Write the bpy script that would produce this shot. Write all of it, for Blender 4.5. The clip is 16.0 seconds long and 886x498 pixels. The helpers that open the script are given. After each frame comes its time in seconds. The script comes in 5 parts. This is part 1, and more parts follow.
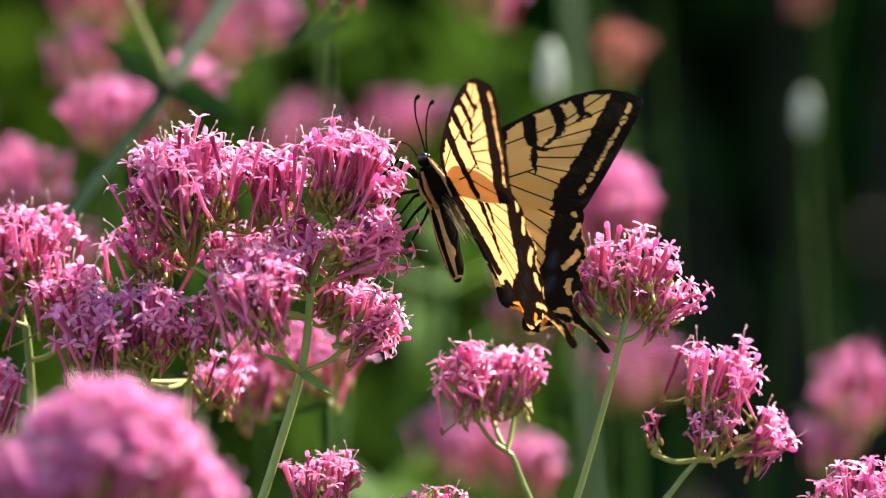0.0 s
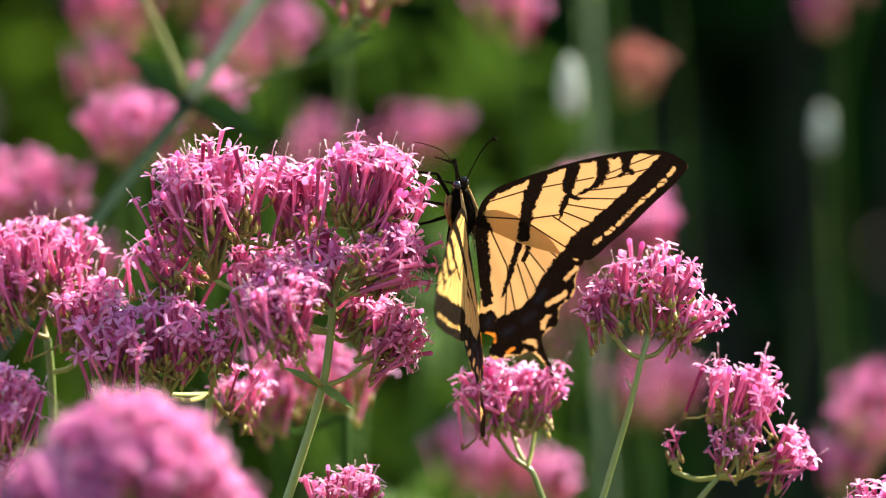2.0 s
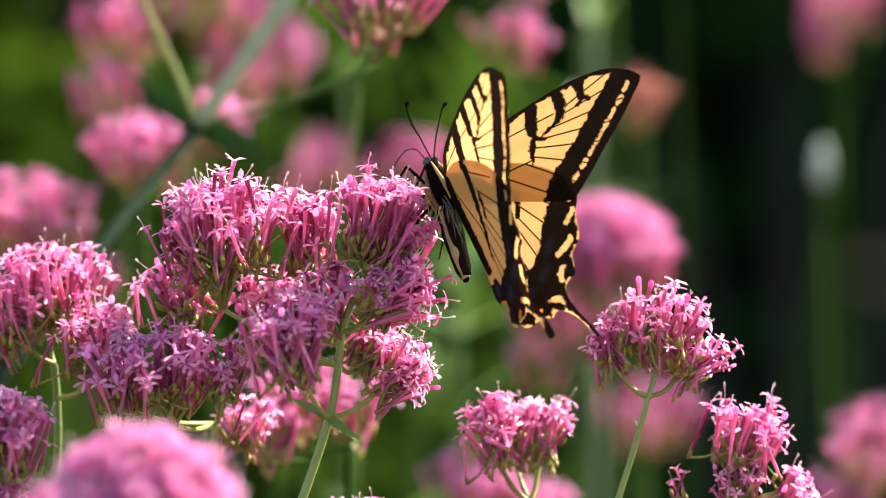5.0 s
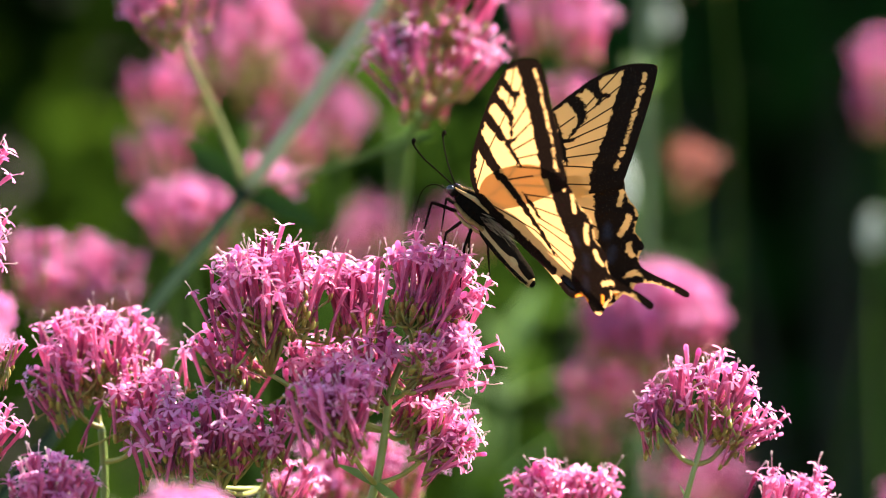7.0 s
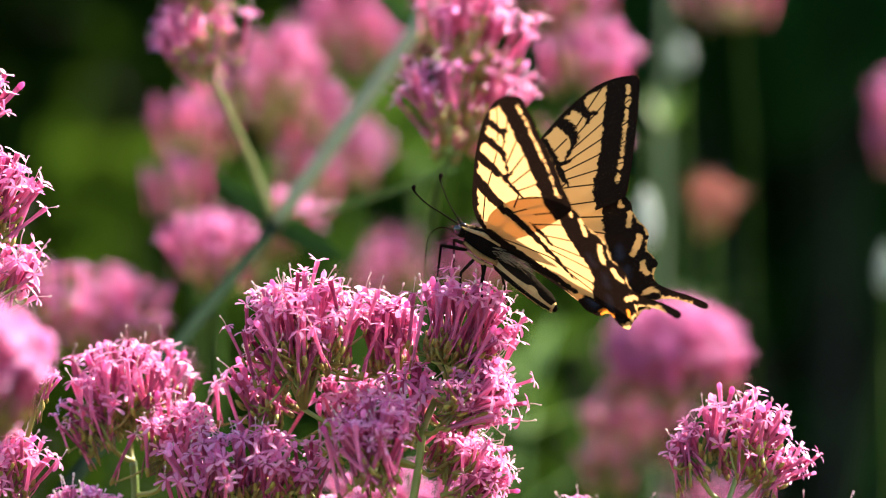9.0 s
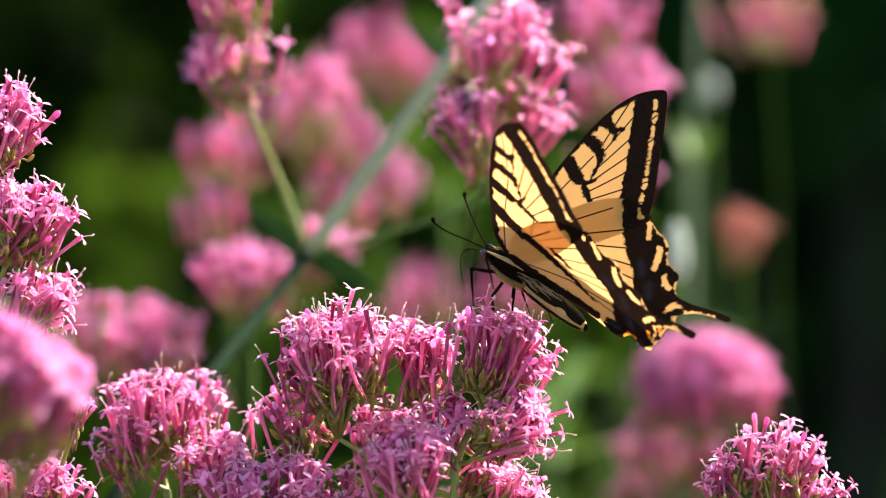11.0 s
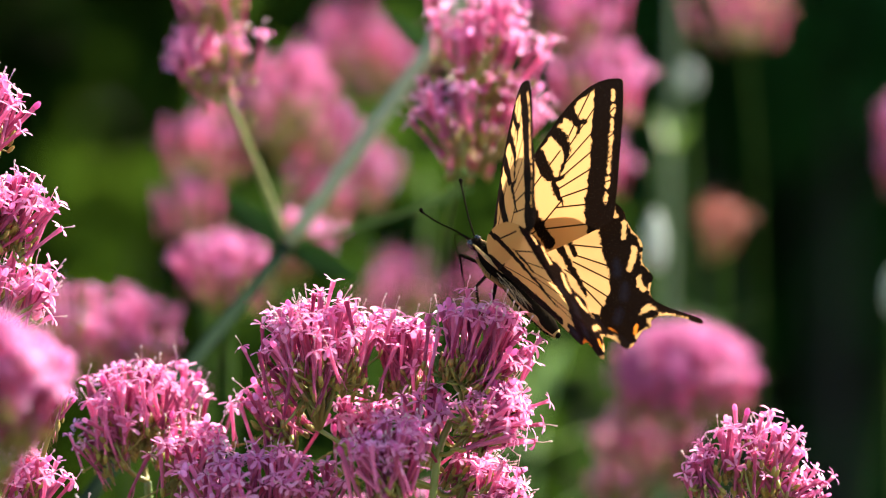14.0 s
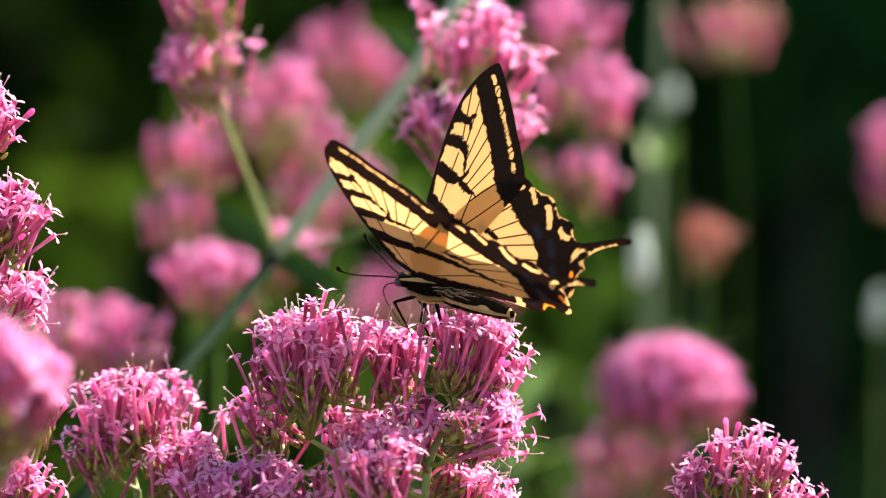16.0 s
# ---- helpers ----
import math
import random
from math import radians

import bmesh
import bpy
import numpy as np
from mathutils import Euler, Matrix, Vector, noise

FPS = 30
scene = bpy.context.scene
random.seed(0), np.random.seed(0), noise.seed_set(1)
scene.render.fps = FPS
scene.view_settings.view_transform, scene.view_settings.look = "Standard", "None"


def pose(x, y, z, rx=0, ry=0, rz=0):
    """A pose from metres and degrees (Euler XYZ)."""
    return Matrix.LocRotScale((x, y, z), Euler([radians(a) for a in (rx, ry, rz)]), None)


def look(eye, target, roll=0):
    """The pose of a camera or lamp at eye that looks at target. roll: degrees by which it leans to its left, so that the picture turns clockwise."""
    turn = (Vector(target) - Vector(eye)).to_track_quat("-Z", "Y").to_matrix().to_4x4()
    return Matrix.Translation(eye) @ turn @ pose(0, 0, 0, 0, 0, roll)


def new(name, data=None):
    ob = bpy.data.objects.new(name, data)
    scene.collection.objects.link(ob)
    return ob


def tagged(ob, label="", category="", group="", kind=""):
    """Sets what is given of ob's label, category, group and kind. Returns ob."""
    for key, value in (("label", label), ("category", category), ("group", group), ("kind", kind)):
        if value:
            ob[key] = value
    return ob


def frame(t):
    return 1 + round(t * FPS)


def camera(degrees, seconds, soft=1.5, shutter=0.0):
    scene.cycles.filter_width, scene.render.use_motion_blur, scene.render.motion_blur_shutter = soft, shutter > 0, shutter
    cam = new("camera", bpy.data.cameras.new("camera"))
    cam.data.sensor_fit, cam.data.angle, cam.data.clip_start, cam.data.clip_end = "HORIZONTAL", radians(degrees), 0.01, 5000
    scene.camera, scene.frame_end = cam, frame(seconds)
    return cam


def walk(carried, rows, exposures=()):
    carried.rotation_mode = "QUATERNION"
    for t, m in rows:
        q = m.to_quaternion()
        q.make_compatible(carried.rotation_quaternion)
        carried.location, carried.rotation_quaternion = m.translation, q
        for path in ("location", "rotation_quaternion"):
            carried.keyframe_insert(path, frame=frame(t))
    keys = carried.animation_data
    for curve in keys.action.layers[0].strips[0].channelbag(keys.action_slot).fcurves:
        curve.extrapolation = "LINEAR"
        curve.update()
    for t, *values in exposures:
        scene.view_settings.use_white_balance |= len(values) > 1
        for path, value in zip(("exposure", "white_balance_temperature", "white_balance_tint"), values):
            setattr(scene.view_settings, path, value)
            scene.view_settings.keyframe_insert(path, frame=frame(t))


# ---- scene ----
SCENE_SECONDS = 16.0
cam = camera(10.0, SCENE_SECONDS, soft=1.1)
# a long lens, wide open: only the near flower heads and the butterfly are sharp
cam.data.dof.use_dof = True
cam.data.dof.focus_distance = 1.203
cam.data.dof.aperture_fstop = 7.4
# seconds, x, z, yaw, pitch, lean to the right; the eye stays 1.2 m before the flowers
CAM_ROWS = [
    (0.0, 0.0006, 0.9498, -0.000, -6.000, 1.776),
    (0.5, 0.0005, 0.9501, 0.002, -6.123, 1.428),
    (1.0, -0.0043, 0.9511, -0.018, -5.928, 1.376),
    (1.5, -0.0067, 0.9503, 0.089, -5.834, 1.339),
    (2.0, -0.0045, 0.9508, 0.009, -5.866, 1.302),
    (2.5, -0.0033, 0.9498, 0.223, -5.873, 1.016),
    (3.0, -0.0047, 0.9503, 0.394, -5.956, 0.748),
    (3.5, 0.0023, 0.9489, 0.713, -5.931, 0.815),
    (4.0, 0.0045, 0.9521, 0.430, -5.773, 0.715),
    (4.2, -0.0025, 0.9556, 0.158, -5.821, 0.600),
    (6.3, -0.0177, 0.9587, -0.383, -5.669, -0.189),
    (6.5, -0.0124, 0.9562, -0.132, -5.453, -0.242),
    (7.0, -0.0128, 0.9582, 0.264, -5.074, -0.249),
    (7.5, -0.0176, 0.9585, 0.266, -4.828, -0.512),
    (8.0, -0.0264, 0.9632, 0.017, -5.003, -0.713),
    (8.2, -0.0266, 0.9630, -0.010, -4.930, -0.720),
    (10.3, -0.0286, 0.9581, 0.012, -4.655, -0.816),
    (10.5, -0.0276, 0.9583, 0.050, -4.523, -0.851),
    (11.0, -0.0318, 0.9592, 0.165, -4.385, -0.896),
    (11.5, -0.0336, 0.9597, 0.003, -4.417, -1.028),
    (12.0, -0.0366, 0.9614, -0.079, -4.478, -1.141),
    (12.5, -0.0339, 0.9599, -0.043, -4.485, -1.025),
    (13.0, -0.0329, 0.9600, -0.212, -4.505, -0.990),
    (13.5, -0.0332, 0.9599, -0.218, -4.492, -0.916),
    (14.0, -0.0341, 0.9598, -0.167, -4.510, -0.901),
    (14.5, -0.0348, 0.9602, 0.185, -4.625, -0.596),
    (15.0, -0.0344, 0.9616, 0.106, -4.653, -1.033),
    (15.5, -0.0347, 0.9582, 0.135, -4.247, -1.150),
    (16.0, -0.0419, 0.9563, -0.616, -4.220, -1.491),
]
walk(cam, [(t, pose(x, -1.2, z, 0, 0, yaw) @ pose(0, 0, 0, 90 + pitch, 0, 0) @ pose(0, 0, 0, 0, 0, -lean))
           for t, x, z, yaw, pitch, lean in CAM_ROWS],
     exposures=[(0.0, 2.45), (2.5, 2.48), (4.0, 2.60), (6.5, 2.64), (16.0, 2.55)])

# ---- light ----
SUN_DIR = Vector((0.640, 0.410, 0.650)).normalized()
world = bpy.data.worlds.new("world")
scene.world = world
world.use_nodes = True
wn = world.node_tree.nodes
sky = wn.new("ShaderNodeTexSky")
sky.sky_type = "NISHITA"
sky.sun_disc = False
sky.sun_elevation = math.asin(SUN_DIR.z)
sky.sun_rotation = math.atan2(SUN_DIR.x, SUN_DIR.y)
world.node_tree.links.new(sky.outputs[0], wn["Background"].inputs[0])
wn["Background"].inputs[1].default_value = 0.071
sun = new("sun", bpy.data.lights.new("sun", "SUN"))
sun.data.energy = 5.0
sun.data.angle = radians(0.53)
sun.data.color = (1.0, 0.92, 0.78)
sun.matrix_world = look(SUN_DIR * 20, (0, 0, 0))


# ---- materials ----
def material(name, base, rough=0.6, translucent=0.0, trans_color=None, spread=0.15, scale=400.0, bump=0.0, spec=0.4,
             second=None, metal=0.0):
    """Principled surface with colour varied by object, by island and by fine noise, part of it translucent."""
    m = bpy.data.materials.new(name)
    m.use_nodes = True
    nt = m.node_tree
    n, l = nt.nodes, nt.links
    p = n["Principled BSDF"]
    p.inputs["Roughness"].default_value = rough
    p.inputs["Metallic"].default_value = metal
    p.inputs["Specular IOR Level"].default_value = spec
    info, geo, tex = n.new("ShaderNodeObjectInfo"), n.new("ShaderNodeNewGeometry"), n.new("ShaderNodeTexNoise")
    coord = n.new("ShaderNodeTexCoord")
    l.new(coord.outputs["Object"], tex.inputs["Vector"])
    tex.inputs["Scale"].default_value = scale
    tex.inputs["Detail"].default_value = 3
    add = n.new("ShaderNodeMath")
    add.operation = "ADD"
    l.new(info.outputs["Random"], add.inputs[0])
    l.new(geo.outputs["Random Per Island"], add.inputs[1])
    frac = n.new("ShaderNodeMath")
    frac.operation = "FRACT"
    l.new(add.outputs[0], frac.inputs[0])
    blend = n.new("ShaderNodeMath")
    blend.operation = "MULTIPLY_ADD"
    blend.inputs[1].default_value = 0.55
    l.new(frac.outputs[0], blend.inputs[0])
    half = n.new("ShaderNodeMath")
    half.operation = "MULTIPLY"
    half.inputs[1].default_value = 0.45
    l.new(tex.outputs["Fac"], half.inputs[0])
    l.new(half.outputs[0], blend.inputs[2])
    ramp = n.new("ShaderNodeValToRGB")
    l.new(blend.outputs[0], ramp.inputs[0])
    lo = [max(0.0, c * (1 - spread)) for c in base]
    hi = second or [min(1.0, c * (1 + spread)) for c in base]
    ramp.color_ramp.elements[0].color, ramp.color_ramp.elements[1].color = (*lo, 1), (*hi, 1)
    ramp.color_ramp.elements[0].position, ramp.color_ramp.elements[1].position = 0.2, 0.85
    l.new(ramp.outputs[0], p.inputs["Base Color"])
    if bump:
        b = n.new("ShaderNodeBump")
        b.inputs["Strength"].default_value = bump
        b.inputs["Distance"].default_value = 0.0005
        l.new(tex.outputs["Fac"], b.inputs["Height"])
        l.new(b.outputs[0], p.inputs["Normal"])
    if translucent:
        tr, mix = n.new("ShaderNodeBsdfTranslucent"), n.new("ShaderNodeMixShader")
        if trans_color:
            tr.inputs[0].default_value = (*trans_color, 1)
        else:
            l.new(ramp.outputs[0], tr.inputs[0])
        mix.inputs[0].default_value = translucent
        l.new(p.outputs[0], mix.inputs[1])
        l.new(tr.outputs[0], mix.inputs[2])
        l.new(mix.outputs[0], n["Material Output"].inputs[0])
    return m


PETAL = material("petal_pink", (0.89, 0.21, 0.54), 0.5, 0.74, spread=0.2, second=(0.97, 0.59, 0.83), bump=0.2, spec=0.12)
TUBE = material("tube_pink", (0.44, 0.028, 0.13), 0.3, 0.46, second=(0.90, 0.30, 0.52), spread=0.4, spec=0.25)
# the same petal pink made deeper, with shade put into it, for blurred heads
PETAL_SHADED = material("petal_pink_shaded", (0.64, 0.12, 0.39), 0.5, 0.55, spread=0.2, second=(0.86, 0.37, 0.68))
# fading petals, dulled further to put the shade on these heads into colour
FADED_SHADED = material("faded_shaded_petal", (0.38, 0.06, 0.23), 0.6, 0.4, second=(0.58, 0.19, 0.45), spread=0.2)
OVARY = material("ovary_green", (0.22, 0.10, 0.03), 0.45, 0.2, second=(0.36, 0.34, 0.06))
STAMEN = material("stamen_pale", (0.72, 0.45, 0.48), 0.5, 0.2)
ANTHER = material("anther_grey", (0.55, 0.42, 0.38), 0.8)
TWIG = material("branchlet", (0.20, 0.14, 0.03), 0.45, 0.15, second=(0.26, 0.29, 0.06), scale=300)
STEM = material("stem_green", (0.11, 0.16, 0.03), 0.35, second=(0.21, 0.27, 0.06), scale=250, bump=0.3, spec=0.5)
STEM_GREY = material("stem_grey_green", (0.07, 0.13, 0.03), 0.6, second=(0.12, 0.20, 0.055), scale=120, bump=0.2, spec=0.08)
LEAF = material("leaf_green", (0.10, 0.19, 0.03), 0.45, 0.35, second=(0.17, 0.28, 0.06), scale=150, bump=0.3)
LEAF_GREY = material("leaf_glaucous", (0.05, 0.10, 0.025), 0.6, 0.25, second=(0.09, 0.15, 0.05), scale=60, bump=0.2, spec=0.1)
LEAF_FORK = material("leaf_dark_green", (0.02, 0.055, 0.008), 0.6, 0.25, second=(0.05, 0.11, 0.02), scale=60, bump=0.2, spec=0.1)
CORAL = material("coral_petal", (0.36, 0.085, 0.06), 0.6, 0.3, second=(0.44, 0.16, 0.11))
DRY = material("dry_petal", (0.42, 0.26, 0.12), 0.8, 0.2, second=(0.55, 0.38, 0.22))
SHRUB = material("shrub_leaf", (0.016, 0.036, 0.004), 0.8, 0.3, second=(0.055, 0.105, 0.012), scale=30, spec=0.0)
STEM_PALE = material("stem_pale_green", (0.19, 0.24, 0.14), 0.45, second=(0.30, 0.36, 0.21), scale=120, spec=0.1)
STEM_OLIVE = material("stem_olive", (0.11, 0.135, 0.04), 0.5, second=(0.22, 0.25, 0.10), scale=120, spec=0.1)
STEM_SOFT = material("stem_soft_green", (0.13, 0.19, 0.10), 0.5, second=(0.21, 0.29, 0.16), scale=120, spec=0.1)
# stem green darkened, shade put into the colour of the stems further back
STEM_SHADED = material("stem_shaded_green", (0.025, 0.055, 0.012), 0.8, second=(0.06, 0.11, 0.022), scale=120, spec=0.0)
# near-black green: the shade on the fork's lower stem is put into its colour
STEM_LOW_SHADE = material("lower_stem_shade", (0.007, 0.013, 0.008), 0.8, second=(0.020, 0.034, 0.020), scale=150, bump=0.4, spec=0.0)
# shrub leaf darkened almost to black, deep shade put into the colour
LEAF_SHADED = material("leaf_shaded", (0.005, 0.024, 0.005), 0.8, 0.2, second=(0.022, 0.086, 0.018), scale=30, spec=0.0)
# lighter, yellower shrub leaf: the sunlight is put into its colour
SUNLEAF = material("sunlit_leaf", (0.024, 0.050, 0.005), 0.55, 0.4, second=(0.075, 0.130, 0.010), scale=30, spec=0.0)
BARK = material("bark", (0.018, 0.016, 0.010), 0.9, scale=40, bump=0.6)
SOIL = material("soil", (0.04, 0.028, 0.018), 0.95, second=(0.08, 0.058, 0.038), scale=25, bump=0.8)


# ---- mesh helpers ----
class Build:
    """Collects vertices, faces and material slots for one mesh."""

    def __init__(self):
        self.v, self.f, self.m = [], [], []

    def face(self, ids, mat=0):
        self.f.append(tuple(ids))
        self.m.append(mat)

    def tube(self, pts, radii, sides=6, mat=0, cap=True):
        pts = [Vector(p) for p in pts]
        d = (pts[1] - pts[0]).normalized()
        side = d.orthogonal().normalized()
        rings = []
        for i, p in enumerate(pts):
            d = (pts[min(i + 1, len(pts) - 1)] - pts[max(i - 1, 0)]).normalized()
            side = (side - d * side.dot(d)).normalized()
            other = d.cross(side)
            ring = []
            for k in range(sides):
                a = 2 * math.pi * k / sides
                ring.append(len(self.v))
                self.v.append(tuple(p + (side * math.cos(a) + other * math.sin(a)) * radii[i]))
            rings.append(ring)
        for a, b in zip(rings, rings[1:]):
            for k in range(sides):
                self.face((a[k], a[(k + 1) % sides], b[(k + 1) % sides], b[k]), mat)
        if cap:
            self.face(rings[0][::-1], mat)
            self.face(rings[-1], mat)

    def blade(self, base, along, up, length, width, mat=0, droop=0.0, steps=4, point=0.75, fold=0.15):
        """A strap or leaf from base, folded along its midrib, drooping towards its tip."""
        along, up = Vector(along).normalized(), Vector(up)
        side = along.cross(up).normalized()
        up = side.cross(along).normalized()
        rows = []
        for i in range(steps + 1):
            s = i / steps
            w = width * (math.sin(math.pi * min(1, (0.12 + 0.88 * s) ** point)) * 0.5 + (0.04 if i < steps else 0.0))
            c = Vector(base) + along * length * s - up * droop * length * s * s
            rows.append([len(self.v), len(self.v) + 1, len(self.v) + 2])
            self.v += [tuple(c - side * w + up * w * fold), tuple(c), tuple(c + side * w + up * w * fold)]
        for a, b in zip(rows, rows[1:]):
            self.face((a[0], a[1], b[1], b[0]), mat)
            self.face((a[1], a[2], b[2], b[1]), mat)

    def petal(self, base, along, up, length, width, mat=0, droop=0.0):
        """A narrow-footed petal with a rounded end, slightly cupped."""
        along = Vector(along).normalized()
        side = along.cross(Vector(up)).normalized()
        up = side.cross(along).normalized()
        rows = []
        for s, w in ((0.0, 0.16), (0.35, 0.34), (0.7, 0.5), (0.92, 0.40), (1.0, 0.16)):
            c = Vector(base) + along * length * s - up * droop * length * s * s
            rows.append([len(self.v), len(self.v) + 1, len(self.v) + 2])
            self.v += [tuple(c - side * width * w + up * width * w * 0.3), tuple(c), tuple(c + side * width * w + up * width * w * 0.3)]
        for a, b in zip(rows, rows[1:]):
            self.face((a[0], a[1], b[1], b[0]), mat)
            self.face((a[1], a[2], b[2], b[1]), mat)

    def blob(self, centre, radii, turn=None, seg=10, rings=7, mat=0):
        turn = turn or Matrix.Identity(3)
        start = len(self.v)
        for i in range(rings + 1):
            th = math.pi * i / rings
            for k in range(seg):
                a = 2 * math.pi * k / seg
                p = Vector((radii[0] * math.sin(th) * math.cos(a), radii[1] * math.sin(th) * math.sin(a), radii[2] * math.cos(th)))
                self.v.append(tuple(Vector(centre) + turn @ p))
        for i in range(rings):
            for k in range(seg):
                self.face((start + i * seg + k, start + (i + 1) * seg + k, start + (i + 1) * seg + (k + 1) % seg, start + i * seg + (k + 1) % seg), mat)

    def mesh(self, name, mats, smooth=True):
        me = bpy.data.meshes.new(name)
        me.from_pydata(self.v, [], self.f)
        for m in mats:
            me.materials.append(m)
        me.polygons.foreach_set("material_index", self.m)
        me.polygons.foreach_set("use_smooth", [smooth] * len(self.f))
        me.update()
        return me


def part(name, mesh, parent, label="", kind="", place=None):
    """One mesh object under a thing or part; the mesh is in the scene's space unless a place in the parent's space is given."""
    ob = new(name, mesh)
    ob.parent = parent
    if place is not None:
        ob.matrix_basis = place
    else:
        ob.matrix_parent_inverse = parent.matrix_world.inverted()
    return tagged(ob, label=label, kind=kind)


def root(name, place, label, category, group=""):
    ob = new(name)
    ob.empty_display_size = 0.02
    ob.matrix_world = Matrix.Translation(place)
    bpy.context.view_layer.update()
    return tagged(ob, label, category, group)


def smooth_path(pts, per=6):
    """Catmull-Rom curve through the points."""
    pts = [Vector(p) for p in pts]
    pts = [pts[0] * 2 - pts[1]] + pts + [pts[-1] * 2 - pts[-2]]
    out = []
    for a, b, c, d in zip(pts, pts[1:], pts[2:], pts[3:]):
        for i in range(per):
            s = i / per
            out.append(0.5 * (2 * b + (c - a) * s + (2 * a - 5 * b + 4 * c - d) * s * s + (3 * b - a - 3 * c + d) * s ** 3))
    return out + [pts[-2]]


def stem_path(pts, per=6):
    """Centripetal curve through unevenly spaced points, free of overshoot."""
    pts = [Vector(p) for p in pts]
    pts = [pts[0] * 2 - pts[1]] + pts + [pts[-1] * 2 - pts[-2]]
    out = []
    for a, b, c, d in zip(pts, pts[1:], pts[2:], pts[3:]):
        k0, k1, k2 = [max((q - p).length, 1e-6) ** 0.5 for p, q in ((a, b), (b, c), (c, d))]
        m1 = ((b - a) / k0 - (c - a) / (k0 + k1) + (c - b) / k1) * k1
        m2 = ((c - b) / k1 - (d - b) / (k1 + k2) + (d - c) / k2) * k1
        for i in range(per):
            s = i / per
            out.append(b * (2 * s ** 3 - 3 * s * s + 1) + m1 * (s ** 3 - 2 * s * s + s) + c * (3 * s * s - 2 * s ** 3) + m2 * (s ** 3 - s * s))
    return out + [pts[-2]]


# ---- florets: a slender tube on a small green ovary, five strap petals, one long stamen ----
FLORET_MATS = [TUBE, PETAL, OVARY, STAMEN, ANTHER]


def floret_build(rng, kind, tube_len=0.0098):
    b = Build()
    bend = Vector((rng.uniform(-1, 1), rng.uniform(-1, 1), 0)) * 0.0009
    ov = 0.0022
    pts = [Vector((0, 0, 0)), Vector((0, 0, ov * 0.5)), Vector((0, 0, ov))]
    b.tube(pts, [0.0003, 0.00062, 0.0004], 5, 2)
    n = 4
    path = [Vector((0, 0, ov)) + Vector((0, 0, tube_len * i / n)) + bend * (i / n) ** 2 for i in range(n + 1)]
    if kind == "bud":
        b.tube(path, [0.00036, 0.00040, 0.00042, 0.00050, 0.00062], 6, 0, cap=False)
        tip = path[-1]
        b.blob(tip + Vector((0, 0, 0.0007)), (0.00075, 0.00075, 0.0012), seg=7, rings=5, mat=1)
        return b
    b.tube(path, [0.00036, 0.00042, 0.00045, 0.00050, 0.00068], 6, 0, cap=False)
    # spur
    sp = path[1] + Vector((0.0004, 0, 0))
    b.tube([sp, sp + Vector((0.0006, 0, -0.0022)), sp + Vector((0.0010, 0, -0.0050))], [0.0002, 0.00016, 0.0001], 4, 0)
    tip = path[-1]
    twist = rng.uniform(0, 6.28)
    curl = {"open": 0.15, "flat": 0.35, "half": -0.5, "reflex": 0.7}[kind]
    for k in range(5):
        a = twist + 2 * math.pi * k / 5 + rng.uniform(-0.3, 0.3)
        out = Vector((math.cos(a), math.sin(a), 0.35 - 0.5 * curl + rng.uniform(-0.35, 0.45)))
        b.petal(tip + Vector((math.cos(a), math.sin(a), 0)) * 0.0003, out, (0, 0, 1), rng.uniform(0.0019, 0.0029),
                rng.uniform(0.0008, 0.0012), 1, droop=0.25 + 0.4 * max(0, curl))
    if kind != "half" and rng.random() < 0.6:
        d = Vector((rng.uniform(-0.5, 0.5), rng.uniform(-0.5, 0.5), 1)).normalized()
        e = tip + d * rng.uniform(0.0022, 0.0040)
        b.tube([tip, (tip + e) / 2 + Vector((0.0002, 0, 0)), e], [0.00010, 0.00009, 0.00008], 4, 3)
        b.blob(e, (0.00028, 0.00028, 0.0005), seg=5, rings=3, mat=4)
    return b


frng = random.Random(5)
FLORETS = [floret_build(frng, k, frng.uniform(0.0100, 0.0130)) for k in
           ("open", "flat", "reflex", "half", "open", "half", "bud", "reflex", "bud", "flat")]
FLORET_LENGTHS = [max(v[2] for v in b.v[:40]) for b in FLORETS]
FLORET_MESHES = [b.mesh("floret", FLORET_MATS) for b in FLORETS]
FLORET_ARRAYS = [(np.array(b.v), b.f, b.m) for b in FLORETS]


def aim(p, d, spin):
    """A pose at p with its z axis along d."""
    return Matrix.Translation(p) @ d.to_track_quat("Z", "Y").to_matrix().to_4x4() @ Matrix.Rotation(spin, 4, "Z")


def joined_florets(name, places, mats):
    """Many florets as one mesh, for heads too blurred to pick apart."""
    vs, fs, ms, off = [], [], [], 0
    for k, m in places:
        v, f, mm = FLORET_ARRAYS[k]
        m = np.array(m)
        vs.append(v @ m[:3, :3].T + m[:3, 3])
        fs += [tuple(i + off for i in q) for q in f]
        ms += mm
        off += len(v)
    me = bpy.data.meshes.new(name)
    me.from_pydata(np.concatenate(vs).tolist(), [], fs)
    for m in mats:
        me.materials.append(m)
    me.polygons.foreach_set("material_index", ms)
    me.polygons.foreach_set("use_smooth", [True] * len(fs))
    me.update()
    return me


